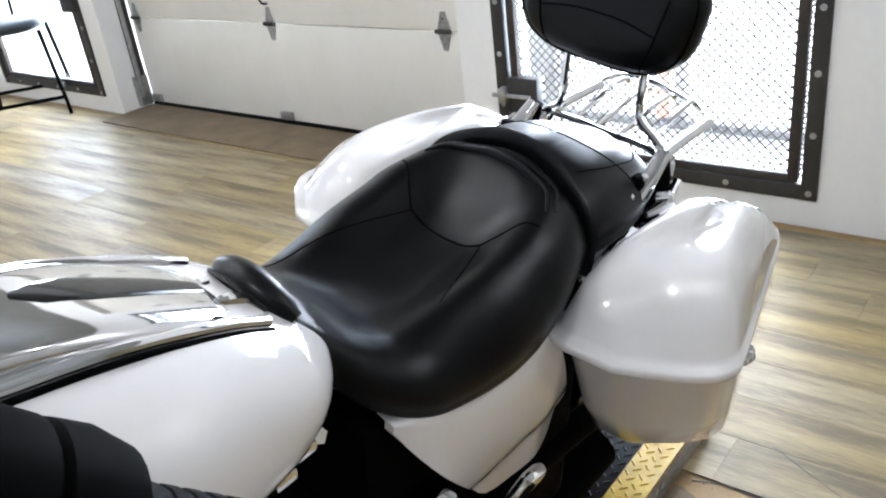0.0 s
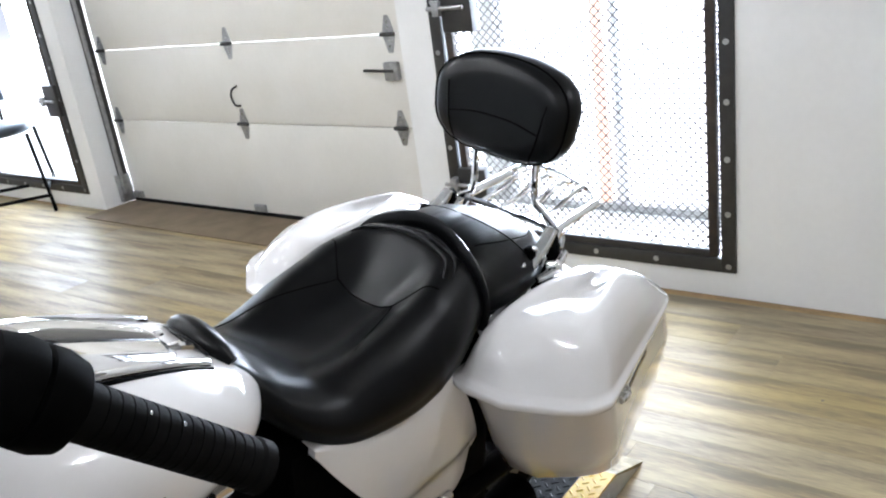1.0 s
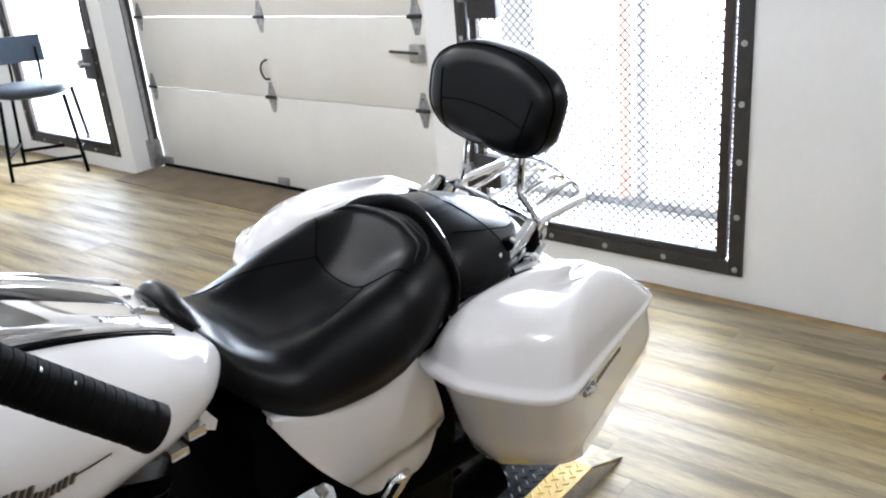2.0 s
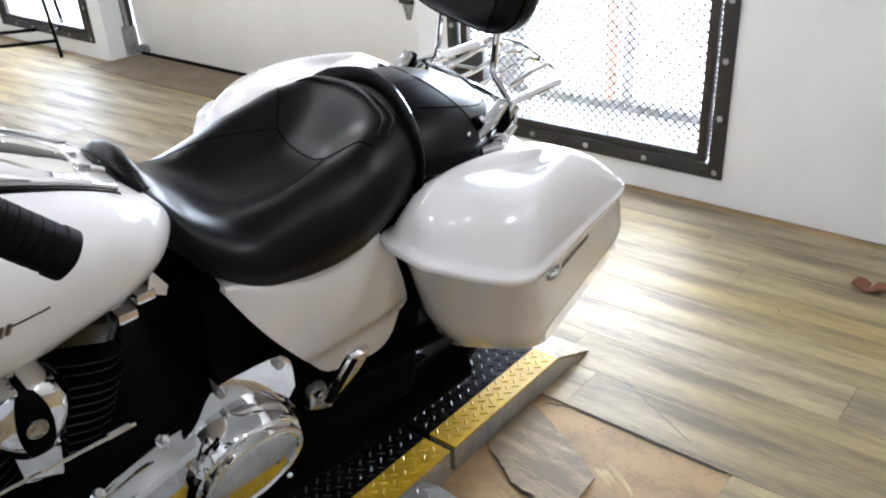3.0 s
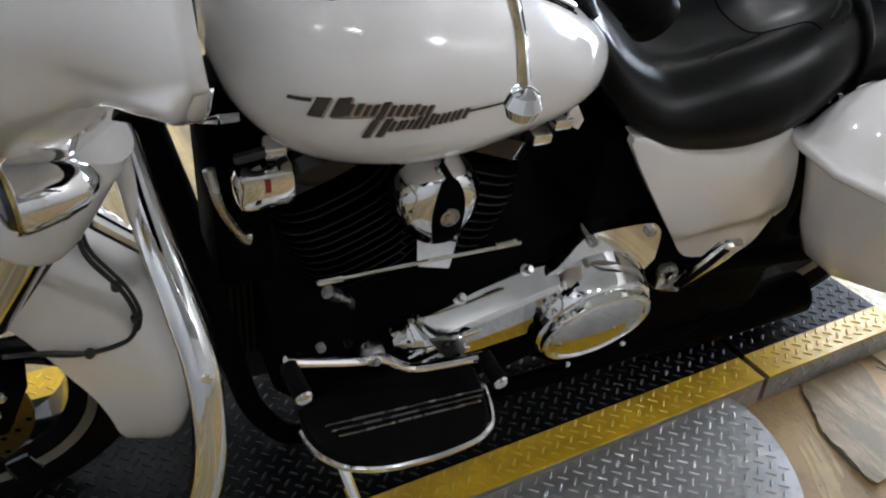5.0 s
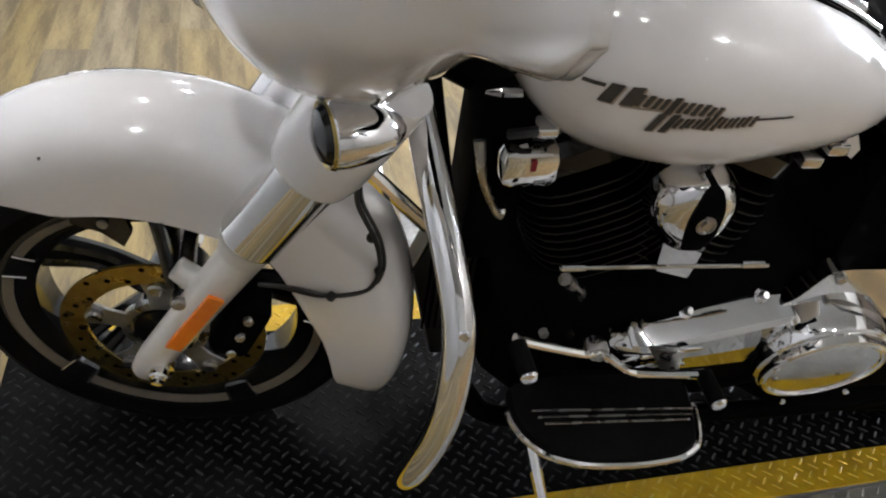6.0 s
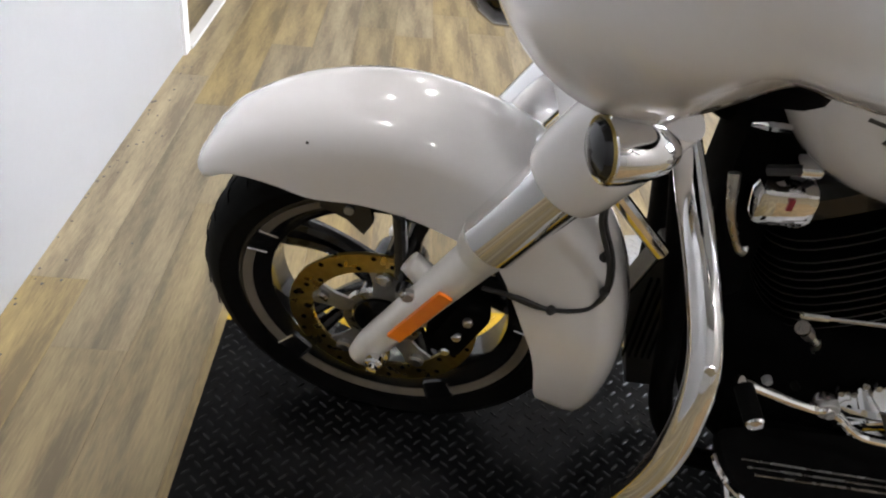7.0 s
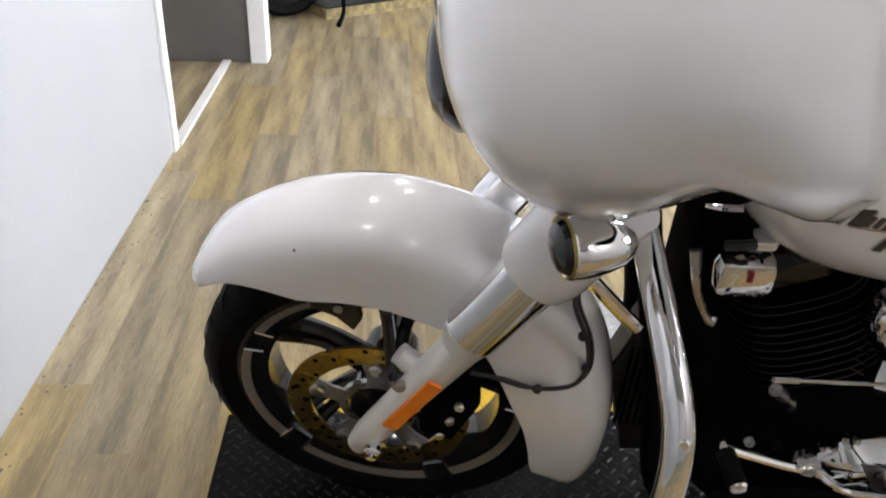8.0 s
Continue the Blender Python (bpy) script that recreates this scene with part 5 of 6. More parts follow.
for x, z in ((0.775, 0.424), (0.885, 0.455)):
    nut = part("cover_lug", lathe([(0.012, -0.006), (0.012, 0.004), (0.009, 0.006)], axis((x, -0.158, z), (0, -0.6, 0.8)), 12), CHROME, prim)
    part("cover_bolt", bolt((x, -0.162, z + 0.005), (0, -0.6, 0.8), 0.007, 0.012), STEEL, prim)
for x, y, z in ((0.668, -0.165, 0.392), (0.680, -0.172, 0.402), (0.692, -0.166, 0.416), (0.705, -0.172, 0.422)):
    part("cover_stud", bolt((x, y, z), (-0.3, -1, 0.5), 0.006, 0.016), STEEL, prim)
# rounded rib along the lower front of the cover
part("cover_rib", tube([(0.690, -0.190, 0.345), (0.715, -0.197, 0.368), (0.76, -0.200, 0.383), (0.80, -0.2, 0.388)], [0.004, 0.006, 0.006, 0.003], 10), CHROME, prim)
part("cover_rib", tube([(0.70, -0.19, 0.322), (0.74, -0.193, 0.335), (0.79, -0.194, 0.340)], [0.003, 0.006, 0.003], 10), CHROME, prim)

# shift linkage, levers, footboard
rod = part("shift_rod", tube([(0.535, -0.20, 0.573), (0.66, -0.20, 0.573), (0.83, -0.20, 0.570)], 0.0030, 8, 1), CHROME, bike, "chrome shift rod")
for x in (0.537, 0.79):
    part("rod_end", tube([(x, -0.20, 0.573), (x + 0.032, -0.20, 0.573)], 0.0052, 8, 1), CHROME, rod)
part("shift_arm", tube([(0.555, -0.185, 0.535), (0.57, -0.18, 0.518), (0.59, -0.175, 0.495), (0.60, -0.165, 0.468)], [0.010, 0.009, 0.007, 0.004], 10), STEEL, bike)
lever = part("shift_lever", tube([(0.480, -0.252, 0.496), (0.53, -0.252, 0.476), (0.583, -0.250, 0.456), (0.60, -0.250, 0.458), (0.62, -0.250, 0.446), (0.645, -0.252, 0.424), (0.67, -0.255, 0.412), (0.72, -0.258, 0.408), (0.775, -0.260, 0.407)], [0.0085, 0.0075, 0.008, 0.0095, 0.009, 0.0075, 0.0075, 0.007, 0.008], 10, flat=0.8), CHROME, bike, "chrome heel-toe shift lever")
part("lever_clamp", lathe([(0.014, -0.012), (0.016, -0.008), (0.016, 0.008), (0.014, 0.012)], axis((0.604, -0.242, 0.456), (0, -1, 0)), 18), STEEL, lever)
part("clamp_bolt", bolt((0.604, -0.256, 0.456), (0, -1, 0), 0.007, 0.006), STEEL, lever)
for x, z in ((0.482, 0.494), (0.773, 0.407)):
    pg = part("shift_peg", tube([(x, -0.258, z), (x + 0.006, -0.308, z - 0.004)], 0.0125, 12, 1), RUBBER, bike, "black rubber shift peg")
    part("peg_cap", lathe([(0.0125, 0), (0.010, 0.004), (0.003, 0.006)], axis((x + 0.006, -0.308, z - 0.004), (0, -1, 0)), 12), CHROME, pg)
# bolts, clips and cable ends under the lever
for x, y, z, r in ((0.545, -0.19, 0.43, 0.012), (0.585, -0.19, 0.425, 0.010), (0.63, -0.20, 0.415, 0.008), (0.52, -0.17, 0.40, 0.009), (0.655, -0.21, 0.38, 0.009)):
    part("linkage_bolt", bolt((x, y, z), (0.1, -1, 0.1), r * 0.6, 0.010), GALV if r > 0.0115 else RUBBER, bike)
part("stand_plate", prism([(0.71, -0.20, 0.40), (0.775, -0.20, 0.385), (0.775, -0.20, 0.34), (0.745, -0.20, 0.345)], (0, -0.006, 0)), STEEL, bike, "grey bracket plate")
FB = [(0.505, -0.19), (0.503, -0.255), (0.516, -0.29), (0.545, -0.322), (0.60, -0.341), (0.68, -0.345), (0.745, -0.338), (0.778, -0.32), (0.79, -0.28), (0.80, -0.19)]


def board(z, f):
    pts = rounded(FB, 2)
    cx, cy = 0.645, -0.26
    return [Vector((cx + (x - cx) * f, cy + (y - cy) * f, z)) for x, y in pts]


fb = part("footboard", loft([board(z, f) for z, f in ((0.300, 0.93), (0.305, 0.97), (0.317, 0.97), (0.322, 0.94))]), RUBBER, bike, "black rubber footboard with chrome edge")
part("footboard_rim", tube([p for p in board(0.313, 1.0) if p.y < -0.245], 0.0058, 8, 1), CHROME, fb, "chrome edge of the footboard")
for k in range(3):
    part("footboard_strip", tube([(0.537 + 0.007 * k, -0.253 - 0.0115 * k, 0.3235), (0.785 - 0.006 * k, -0.264 - 0.009 * k, 0.3235)], 0.0018, 6, 1), STEEL, fb, "metal wear strip")
part("footboard_bracket", box(0.54, 0.74, -0.25, -0.12, 0.24, 0.30, 0.012), BLACK, bike, "black footboard bracket")
peg = part("passenger_peg", tube([(1.175, -0.165, 0.345), (1.19, -0.185, 0.36)], 0.013, 12, 1), STEEL, bike, "folded-up chrome passenger peg")
pm = Matrix.Translation((1.205, -0.212, 0.435)) @ pose(0, 0, 0, 18, 6, 0)
part("peg_pad", box(-0.024, 0.020, -0.011, 0.011, -0.078, 0.078, 0.010, m=pm), CHROME, peg)
part("peg_rubber", box(-0.022, -0.012, -0.013, 0.009, -0.066, 0.070, 0.003, m=pm), RUBBER, peg)
clevis = part("peg_clevis", box(1.155, 1.20, -0.175, -0.125, 0.335, 0.385, 0.012), STEEL, bike)
part("clevis_bolt", bolt((1.175, -0.176, 0.375), (0, -1, 0.2), 0.010, 0.010), STEEL, clevis)

# jiffy stand
part("side_stand", tube([(0.56, -0.14, 0.20), (0.585, -0.26, 0.10), (0.61, -0.345, 0.028)], [0.012, 0.010, 0.010], 10), CHROME, bike, "chrome side stand")
part("stand_foot", box(0.58, 0.65, -0.375, -0.33, 0.042, 0.052, 0.004, m=pose(0, 0, 0)), CHROME, bike)

# engine guard hoops
for s in (-1, 1):
    g = part("engine_guard", tube([(0.33, s * 0.05, 0.80), (0.337, s * 0.144, 0.785), (0.346, s * 0.242, 0.755), (0.358, s * 0.315, 0.715), (0.366, s * 0.364, 0.668), (0.364, s * 0.393, 0.61), (0.354, s * 0.407, 0.54), (0.337, s * 0.404, 0.46), (0.334, s * 0.377, 0.387), (0.346, s * 0.339, 0.318), (0.366, s * 0.295, 0.245), (0.40, s * 0.225, 0.13)], 0.0178, 20), CHROME, bike, "chrome engine guard hoop")
    for x, y, z in ((0.362, 0.330, 0.716), (0.368, 0.378, 0.672)):
        part("guard_bolt", bolt((x, s * y, z), (-0.2, s, 0.4), 0.007, 0.005), CHROME, g)
part("guard_brace", tube([(0.255, -0.105, 0.70), (0.29, -0.108, 0.66), (0.374, -0.11, 0.565)], 0.011, 10), CHROME, bike)
# added filler that keeps the gap behind the guard black
part("frame_neck", box(0.425, 0.51, -0.085, 0.03, 0.46, 0.78, 0.02), BLACK, bike, "black block added to darken the gap at the frame neck")
# oil cooler and regulator in front of the frame
cool = part("oil_cooler", prism([(0.445, 0.03, 0.09), (0.52, 0.03, 0.09), (0.523, 0.03, 0.41), (0.452, 0.03, 0.44), (0.426, 0.03, 0.432), (0.392, 0.03, 0.318)], (0, 0.05, 0)), DARK_STEEL, bike, "black oil cooler shroud")
part("cooler_edge", tube([(0.392, 0.028, 0.318), (0.445, 0.028, 0.095)], 0.0022, 6, 1), GALV, cool)
part("cooler_edge", tube([(0.392, 0.028, 0.318), (0.426, 0.028, 0.432)], 0.0026, 6, 1), GLOSS_BLACK, cool)
for k in range(9):
    part("cooler_louvre", box(0.421 + k * 0.0112, 0.425 + k * 0.0112, 0.024, 0.031, 0.17, 0.372, 0.0012), BLACK, cool)
part("exhaust_header", tube([(0.56, 0.14, 0.60), (0.51, 0.165, 0.50), (0.51, 0.175, 0.38), (0.56, 0.18, 0.27), (0.68, 0.18, 0.20)], 0.019, 12), CHROME, bike, "chrome exhaust header pipe")
part("ignition_coil", box(0.452, 0.530, -0.135, -0.075, 0.634, 0.694, 0.016), CHROME, bike, "chrome box under the tank")
part("coil_mark", box(0.488, 0.495, -0.1372, -0.134, 0.668, 0.684), RED, bike)
part("coil_lead", tube([(0.46, -0.11, 0.704), (0.48, -0.12, 0.714), (0.51, -0.11, 0.712), (0.53, -0.09, 0.699)], 0.007, 8), WIRE, bike)
part("coil_clip", box(0.49, 0.52, -0.125, -0.09, 0.706, 0.722, 0.006), CHROME, bike)
part("coil_bracket", tube([(0.428, -0.10, 0.688), (0.436, -0.115, 0.64), (0.458, -0.12, 0.592), (0.468, -0.12, 0.586)], [0.008, 0.006, 0.005, 0.009], 8), STEEL, bike)
part("key_tab", tube([(0.425, -0.10, 0.757), (0.445, -0.105, 0.76), (0.468, -0.11, 0.762)], [0.004, 0.011, 0.008], 8, flat=0.5), CHROME, bike)
for x, z in ((0.86, 0.665), (0.89, 0.685)):
    part("tank_tab", box(x, x + 0.03, -0.13, -0.10, z, z + 0.018, 0.004), CHROME, bike)
part("tank_bracket", prism([(0.920, -0.115, 0.741), (0.944, -0.115, 0.702), (0.939, -0.115, 0.686), (0.914, -0.115, 0.702)], (0, 0.004, 0)), ALLOY, bike, "cream bracket under the tank's tail")
# front brake hose along the fork and over the fender
hose_top = on_fork(-1, 0.45)
part("brake_hose", tube([hose_top + Vector((0.046, -0.008, 0.004)), (0.276, -0.150, 0.645), (0.305, -0.135, 0.56), (0.315, -0.122, 0.49), (0.30, -0.118, 0.445), (0.25, -0.120, 0.437), (0.20, -0.12, 0.455), (0.15, -0.115, 0.46)], 0.0034, 8), WIRE, bike, "black brake hose with clips")
part("brake_hose", tube([hose_top + Vector((0.050, -0.006, 0.010)), (0.281, -0.146, 0.648), (0.311, -0.13, 0.56), (0.321, -0.117, 0.485), (0.30, -0.112, 0.437), (0.24, -0.114, 0.43), (0.19, -0.112, 0.445)], 0.0028, 8), WIRE, bike)
part("brake_hose", tube([on_fork(-1, 0.27) + Vector((0.036, -0.006, 0)), on_fork(-1, 0.38) + Vector((0.041, -0.010, 0)), on_fork(-1, 0.455) + Vector((0.046, -0.010, 0))], 0.0035, 8), WIRE, bike)
for q in ((0.315, -0.122, 0.49), (0.25, -0.121, 0.437), (0.30, -0.126, 0.56)):
    part("hose_clip", lathe([(0.006, -0.005), (0.0075, 0.0), (0.006, 0.005)], axis(q, (0.3, 0, 1)), 10), WIRE, bike)

# outer parts are warped by their distance from the middle to fit the camera's view
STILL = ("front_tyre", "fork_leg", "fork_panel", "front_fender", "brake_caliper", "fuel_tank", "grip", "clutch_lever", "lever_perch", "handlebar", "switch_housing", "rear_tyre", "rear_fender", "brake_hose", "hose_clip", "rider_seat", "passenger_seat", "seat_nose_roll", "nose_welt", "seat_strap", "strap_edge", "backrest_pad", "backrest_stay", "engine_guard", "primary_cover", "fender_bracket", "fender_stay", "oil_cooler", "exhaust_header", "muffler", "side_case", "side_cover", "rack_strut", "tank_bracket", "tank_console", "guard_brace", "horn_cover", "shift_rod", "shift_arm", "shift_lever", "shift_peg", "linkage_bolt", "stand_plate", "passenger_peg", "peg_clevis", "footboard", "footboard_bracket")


def warp_to_view(co):
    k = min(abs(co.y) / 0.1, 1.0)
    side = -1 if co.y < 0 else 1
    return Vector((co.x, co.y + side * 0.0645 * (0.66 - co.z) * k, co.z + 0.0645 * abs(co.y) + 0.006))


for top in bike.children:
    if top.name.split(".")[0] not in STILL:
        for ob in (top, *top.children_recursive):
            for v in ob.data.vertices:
                v.co = warp_to_view(v.co)

# ---- grilled doors ----


def grille(y0, y1, z0, z1, label, boxes, meshed):
    g = thing("grille_door", pose(0, 0, 0), label, "door", kind="")
    x0, x1 = WALL_X - 0.012, WALL_X + 0.03
    w = 0.052
    for nm, a, b, c, d in (("stile", y0, y0 + w, z0, z1), ("stile", y1 - w, y1, z0, z1), ("rail", y0 + w, y1 - w, z0, z0 + w), ("rail", y0 + w, y1 - w, z1 - w, z1)):
        part(nm, box(x0, x1, a, b, c, d, 0.003), DARK_STEEL, g)
    for s, a in (("inner_stile", y0 + w + 0.014), ("inner_stile", y1 - 2 * w + 0.004)):
        part(s, box(x0 + 0.006, x1 - 0.004, a, a + 0.034, z0 + w + 0.004, z1 - w - 0.004, 0.003), RUST, g, "rust-stained inner channel")
    part("inner_rail", box(x0 + 0.006, x1 - 0.004, y0 + w + 0.042, y1 - w - 0.042, z0 + w + 0.002, z0 + w + 0.03, 0.003), DARK_STEEL, g)
    for z in np.arange(z0 + 0.025, z1, 0.20):
        for y in (y0 + 0.026, y1 - 0.026):
            part("screw", bolt((x0, y, z), (-1, 0, 0), 0.011, 0.004), GALV, g)
    for y in np.arange(y0 + 0.30, y1 - 0.2, 0.25):
        part("screw", bolt((x0, y, z0 + 0.026), (-1, 0, 0), 0.011, 0.004), GALV, g)
    # expanded metal
    verts, faces = [], []
    cw, ch, t = 0.036, 0.0175, 0.0022
    ya, yb, za, zb = y0 + w + 0.002, y1 - w - 0.002, z0 + w + 0.02, z1 - w
    xm = x0 + 0.024

    def strand(p, q):
        k = len(verts)
        d = Vector((0, q[0] - p[0], q[1] - p[1])).normalized()
        nrm = Vector((0, -d.z, d.y)) * t
        for (y, z), s in ((p, 1), (p, -1), (q, 1), (q, -1)):
            for xx in (xm - 0.0015, xm + 0.0015):
                verts.append((xx, y + s * nrm.y, z + s * nrm.z))
        faces.extend([(k, k + 1, k + 5, k + 4), (k + 2, k + 6, k + 7, k + 3), (k, k + 4, k + 6, k + 2), (k + 1, k + 3, k + 7, k + 5)])
    nz, ny = int((zb - za) / ch), int((yb - ya) / cw)
    for i in range(nz):
        for j in range(ny):
            y, z = ya + (j + 0.5 * (i % 2)) * cw, za + i * ch
            strand((y, z), (y + cw / 2, z + ch))
            strand((y, z), (y - cw / 2, z + ch))
    if meshed:
        me = bpy.data.meshes.new("expanded_mesh")
        me.from_pydata(verts, [], faces)
        me.materials.append(DARK_STEEL)
        ob = new("expanded_mesh", me)
        ob.parent = g
        tagged(ob, "diamond expanded metal", kind="stuff")
    for a, b, c, d in boxes:
        k = part("lock_box", box(x0 - 0.02, x1, a, b, c, d, 0.004), DARK_STEEL, g, "black steel lock box")
        part("bolt_rod", tube([(x0 - 0.03, a + 0.03, (c + d) / 2), (x0 - 0.03, b + 0.06, (c + d) / 2)], 0.009, 8, 1), GALV, k)
        part("bolt_keeper", box(x0 - 0.042, x0, b - 0.005, b + 0.03, (c + d) / 2 - 0.03, (c + d) / 2 + 0.03, 0.004), GALV, k)
    return g


grille(-0.13, 1.10, 0.10, 2.2, "dark steel grille door of diamond mesh in the white wall", ((0.875, 1.02, 1.005, 1.20), (0.90, 1.04, 0.30, 0.44)), True)
grille(4.08, 5.36, 0.10, 2.2, "dark steel grille door beside the garage door", ((4.10, 4.24, 0.62, 0.82),), False)

# ---- garage door ----
gd_ = thing("garage_door", pose(0, 0, 0), "closed off-white sectional garage door with steel hinges", "garage door")
ZS = [0.022, 0.545, 0.985, 1.425, 1.865, 2.42]
for a, b in zip(ZS, ZS[1:]):
    part("section", box(DOOR_X, DOOR_X + 0.045, 1.28, 3.91, a + 0.002, b - 0.002, 0.003), DOOR, gd_, "enamelled door section")
part("bottom_seal", box(DOOR_X - 0.006, DOOR_X + 0.04, 1.28, 3.91, 0.0, 0.022, 0.003), RUBBER, gd_, "black rubber bottom seal")
part("side_stop", box(DOOR_X - 0.05, DOOR_X - 0.002, 1.276, 1.30, 0, 2.42), DOOR, gd_)


def hinge(y, z, parent):
    x = DOOR_X
    h = part("hinge", prism([(x, y - 0.012, z - 0.085), (x, y + 0.012, z - 0.085), (x, y + 0.034, z - 0.012), (x, y + 0.034, z + 0.012), (x, y + 0.012, z + 0.085), (x, y - 0.012, z + 0.085), (x, y - 0.034, z + 0.012), (x, y - 0.034, z - 0.012)], (-0.004, 0, 0)), GALV, parent, "galvanised hinge leaf")
    part("hinge_knuckle", tube([(x - 0.012, y - 0.04, z), (x - 0.012, y + 0.04, z)], 0.010, 8, 1), DARK_STEEL, h)
    for dz in (-0.055, 0.055, -0.03, 0.03):
        part("hinge_screw", bolt((x - 0.004, y, z + dz), (-1, 0, 0), 0.006, 0.004), STEEL, h)


for z in ZS[1:-1]:
    for y in (1.51, 2.645, 3.85):
        hinge(y, z, gd_)
part("lift_handle", tube([(DOOR_X, 2.645, 0.755), (DOOR_X - 0.035, 2.65, 0.74), (DOOR_X - 0.04, 2.66, 0.70), (DOOR_X - 0.03, 2.65, 0.655), (DOOR_X, 2.645, 0.645)], 0.006, 8), DARK_STEEL, gd_, "dark lift handle")
part("slide_lock", box(DOOR_X - 0.03, DOOR_X, 1.47, 1.55, 0.775, 0.86, 0.006), GALV, gd_, "galvanised slide lock")
part("slide_bolt", tube([(DOOR_X - 0.03, 1.49, 0.82), (DOOR_X - 0.03, 1.67, 0.825)], 0.007, 8, 1), DARK_STEEL, gd_)
for y in (2.65, 3.84):
    part("bottom_bracket", box(DOOR_X - 0.022, DOOR_X, y - 0.045, y + 0.045, 0.03, 0.075, 0.006), GALV, gd_)
trk = part("door_track", box(DOOR_X - 0.09, DOOR_X - 0.03, 3.885, 3.90, 0.08, 2.42), DARK_STEEL, gd_, "dark steel roller track")
part("track_lip", box(DOOR_X - 0.09, DOOR_X - 0.075, 3.86, 3.885, 0.08, 2.42), GALV, trk)
part("track_bracket", box(DOOR_X - 0.10, DOOR_X - 0.02, 3.88, 3.93, 0.02, 0.20, 0.004), GALV, gd_, "galvanised floor bracket")

# ---- mat, stool, leaf, outside ----
tagged(link_mesh("floor_mat", box(2.955, DOOR_X - 0.01, 1.29, 3.92, 0.001, 0.008, 0.003), MAT_BROWN), "worn brown mat before the garage door", "mat")

stool = thing("bar_stool", pose(2.94, 4.685, 0, 0, 0, -34), "black metal bar stool with a dark navy padded seat", "stool")
part("seat", loft([ring_xy(-w, w, -w, w, z, 40, 3.6, lambda x, y: 0.35 * (x * x)) for w, z in ((0.20, 0.525), (0.235, 0.535), (0.25, 0.56), (0.24, 0.585), (0.19, 0.597), (0.10, 0.598))]), STOOL_SEAT, stool, "navy padded seat", 60)
part("backrest", sheet([[Vector((u * 0.22, 0.215 + 0.03 * (1 - u * u), z)) for z in (0.72, 0.80, 0.90)] for u in np.linspace(-1, 0.3, 11)], (0, 0.03, 0)), STOOL_SEAT, stool, "navy padded backrest")
legs = [(s * 0.24, t * 0.24) for s in (-1, 1) for t in (-1, 1)]
for x, y in legs:
    part("leg", tube([(x * 0.82, y * 0.82, 0.53), (x * 0.9, y * 0.9, 0.3), (x * 0.98, y * 0.98, 0.08), (x * 1.0, y * 1.0, 0.0)], 0.012, 8), BLACK, stool)
for (a, b), (c, d), z in ((legs[0], legs[1], 0.16), (legs[2], legs[3], 0.16), (legs[0], legs[2], 0.11), (legs[1], legs[3], 0.11)):
    part("stretcher", tube([(a * 0.96, b * 0.96, z), (c * 0.96, d * 0.96, z)], 0.012, 8, 1), BLACK, stool)
for s in (-0.17, 0.02):
    part("back_post", tube([(s, 0.18, 0.54), (s, 0.235, 0.66), (s, 0.25, 0.82)], 0.010, 8), BLACK, stool)

# ---- a second display further back: low platform and the low end of a black motorcycle ----
far_m = pose(-0.37, 3.99, 0, 0, 0, 34)
deck2 = thing("display_platform", far_m, "low pale-edged display platform with a black deck", "platform")
part("deck_frame", box(0.0, 1.6, 0.0, 0.7, 0.0, 0.062), RAMP_LIP, deck2, "scuffed pale yellow platform side")
part("deck_plate", box(0.004, 1.596, 0.004, 0.7, 0.062, 0.068), PLATE_BLACK, deck2, "black painted tread plate")
bike2 = thing("parked_motorcycle", pose(-0.62, 4.10, 0, 0, 0, 34), "black motorcycle standing behind the partition", "motorcycle")
c2 = axis((0, 0, 0.31), (0, -1, 0))
t2 = part("tyre", lathe([(0.31, -0.03), (0.31, 0.03), (0.285, 0.065), (0.235, 0.06), (0.225, 0.03), (0.225, -0.03), (0.235, -0.06), (0.285, -0.065)], c2, 48, loop=True), RUBBER, bike2, "black tyre")
part("rim", lathe([(0.232, 0.05), (0.20, 0.045), (0.195, 0.0), (0.20, -0.045), (0.232, -0.05)], c2, 40, loop=True), GLOSS_BLACK, t2)
for k in range(5):
    a = 2 * math.pi * k / 5
    part("spoke", tube([(0.03 * math.cos(a), 0, 0.31 + 0.03 * math.sin(a)), (0.21 * math.cos(a), 0, 0.31 + 0.21 * math.sin(a))], [0.02, 0.014], 8, 1), GLOSS_BLACK, t2)
part("muffler", tube([(-0.15, -0.14, 0.22), (0.1, -0.15, 0.2), (0.5, -0.15, 0.2), (0.9, -0.12, 0.25)], [0.04, 0.045, 0.04, 0.02], 16), GLOSS_BLACK, bike2, "black muffler")
part("engine_case", box(0.35, 0.95, -0.13, 0.13, 0.16, 0.62, 0.05), BLACK, bike2, "black engine block")
part("swing_arm", tube([(0, -0.1, 0.31), (0.4, -0.1, 0.36)], 0.025, 10, 1), BLACK, bike2)
part("side_stand", tube([(0.30, -0.14, 0.22), (0.20, -0.34, 0.08), (0.115, -0.42, 0.012)], [0.014, 0.012, 0.016], 10), BLACK, bike2, "black side stand")
part("stand_bolt", bolt((0.02, -0.20, 0.23), (0, -1, 0), 0.012, 0.008), CHROME, bike2)

lf = bmesh.new()
grid = [[Vector((2.80 + 0.035 * math.cos(a) * r, -0.725 + 0.05 * math.sin(a) * r, 0.004 + 0.018 * r * r * abs(math.sin(2 * a)))) for a in np.linspace(0, 2 * math.pi * 0.96, 15)] for r in (0.1, 0.6, 1.0)]
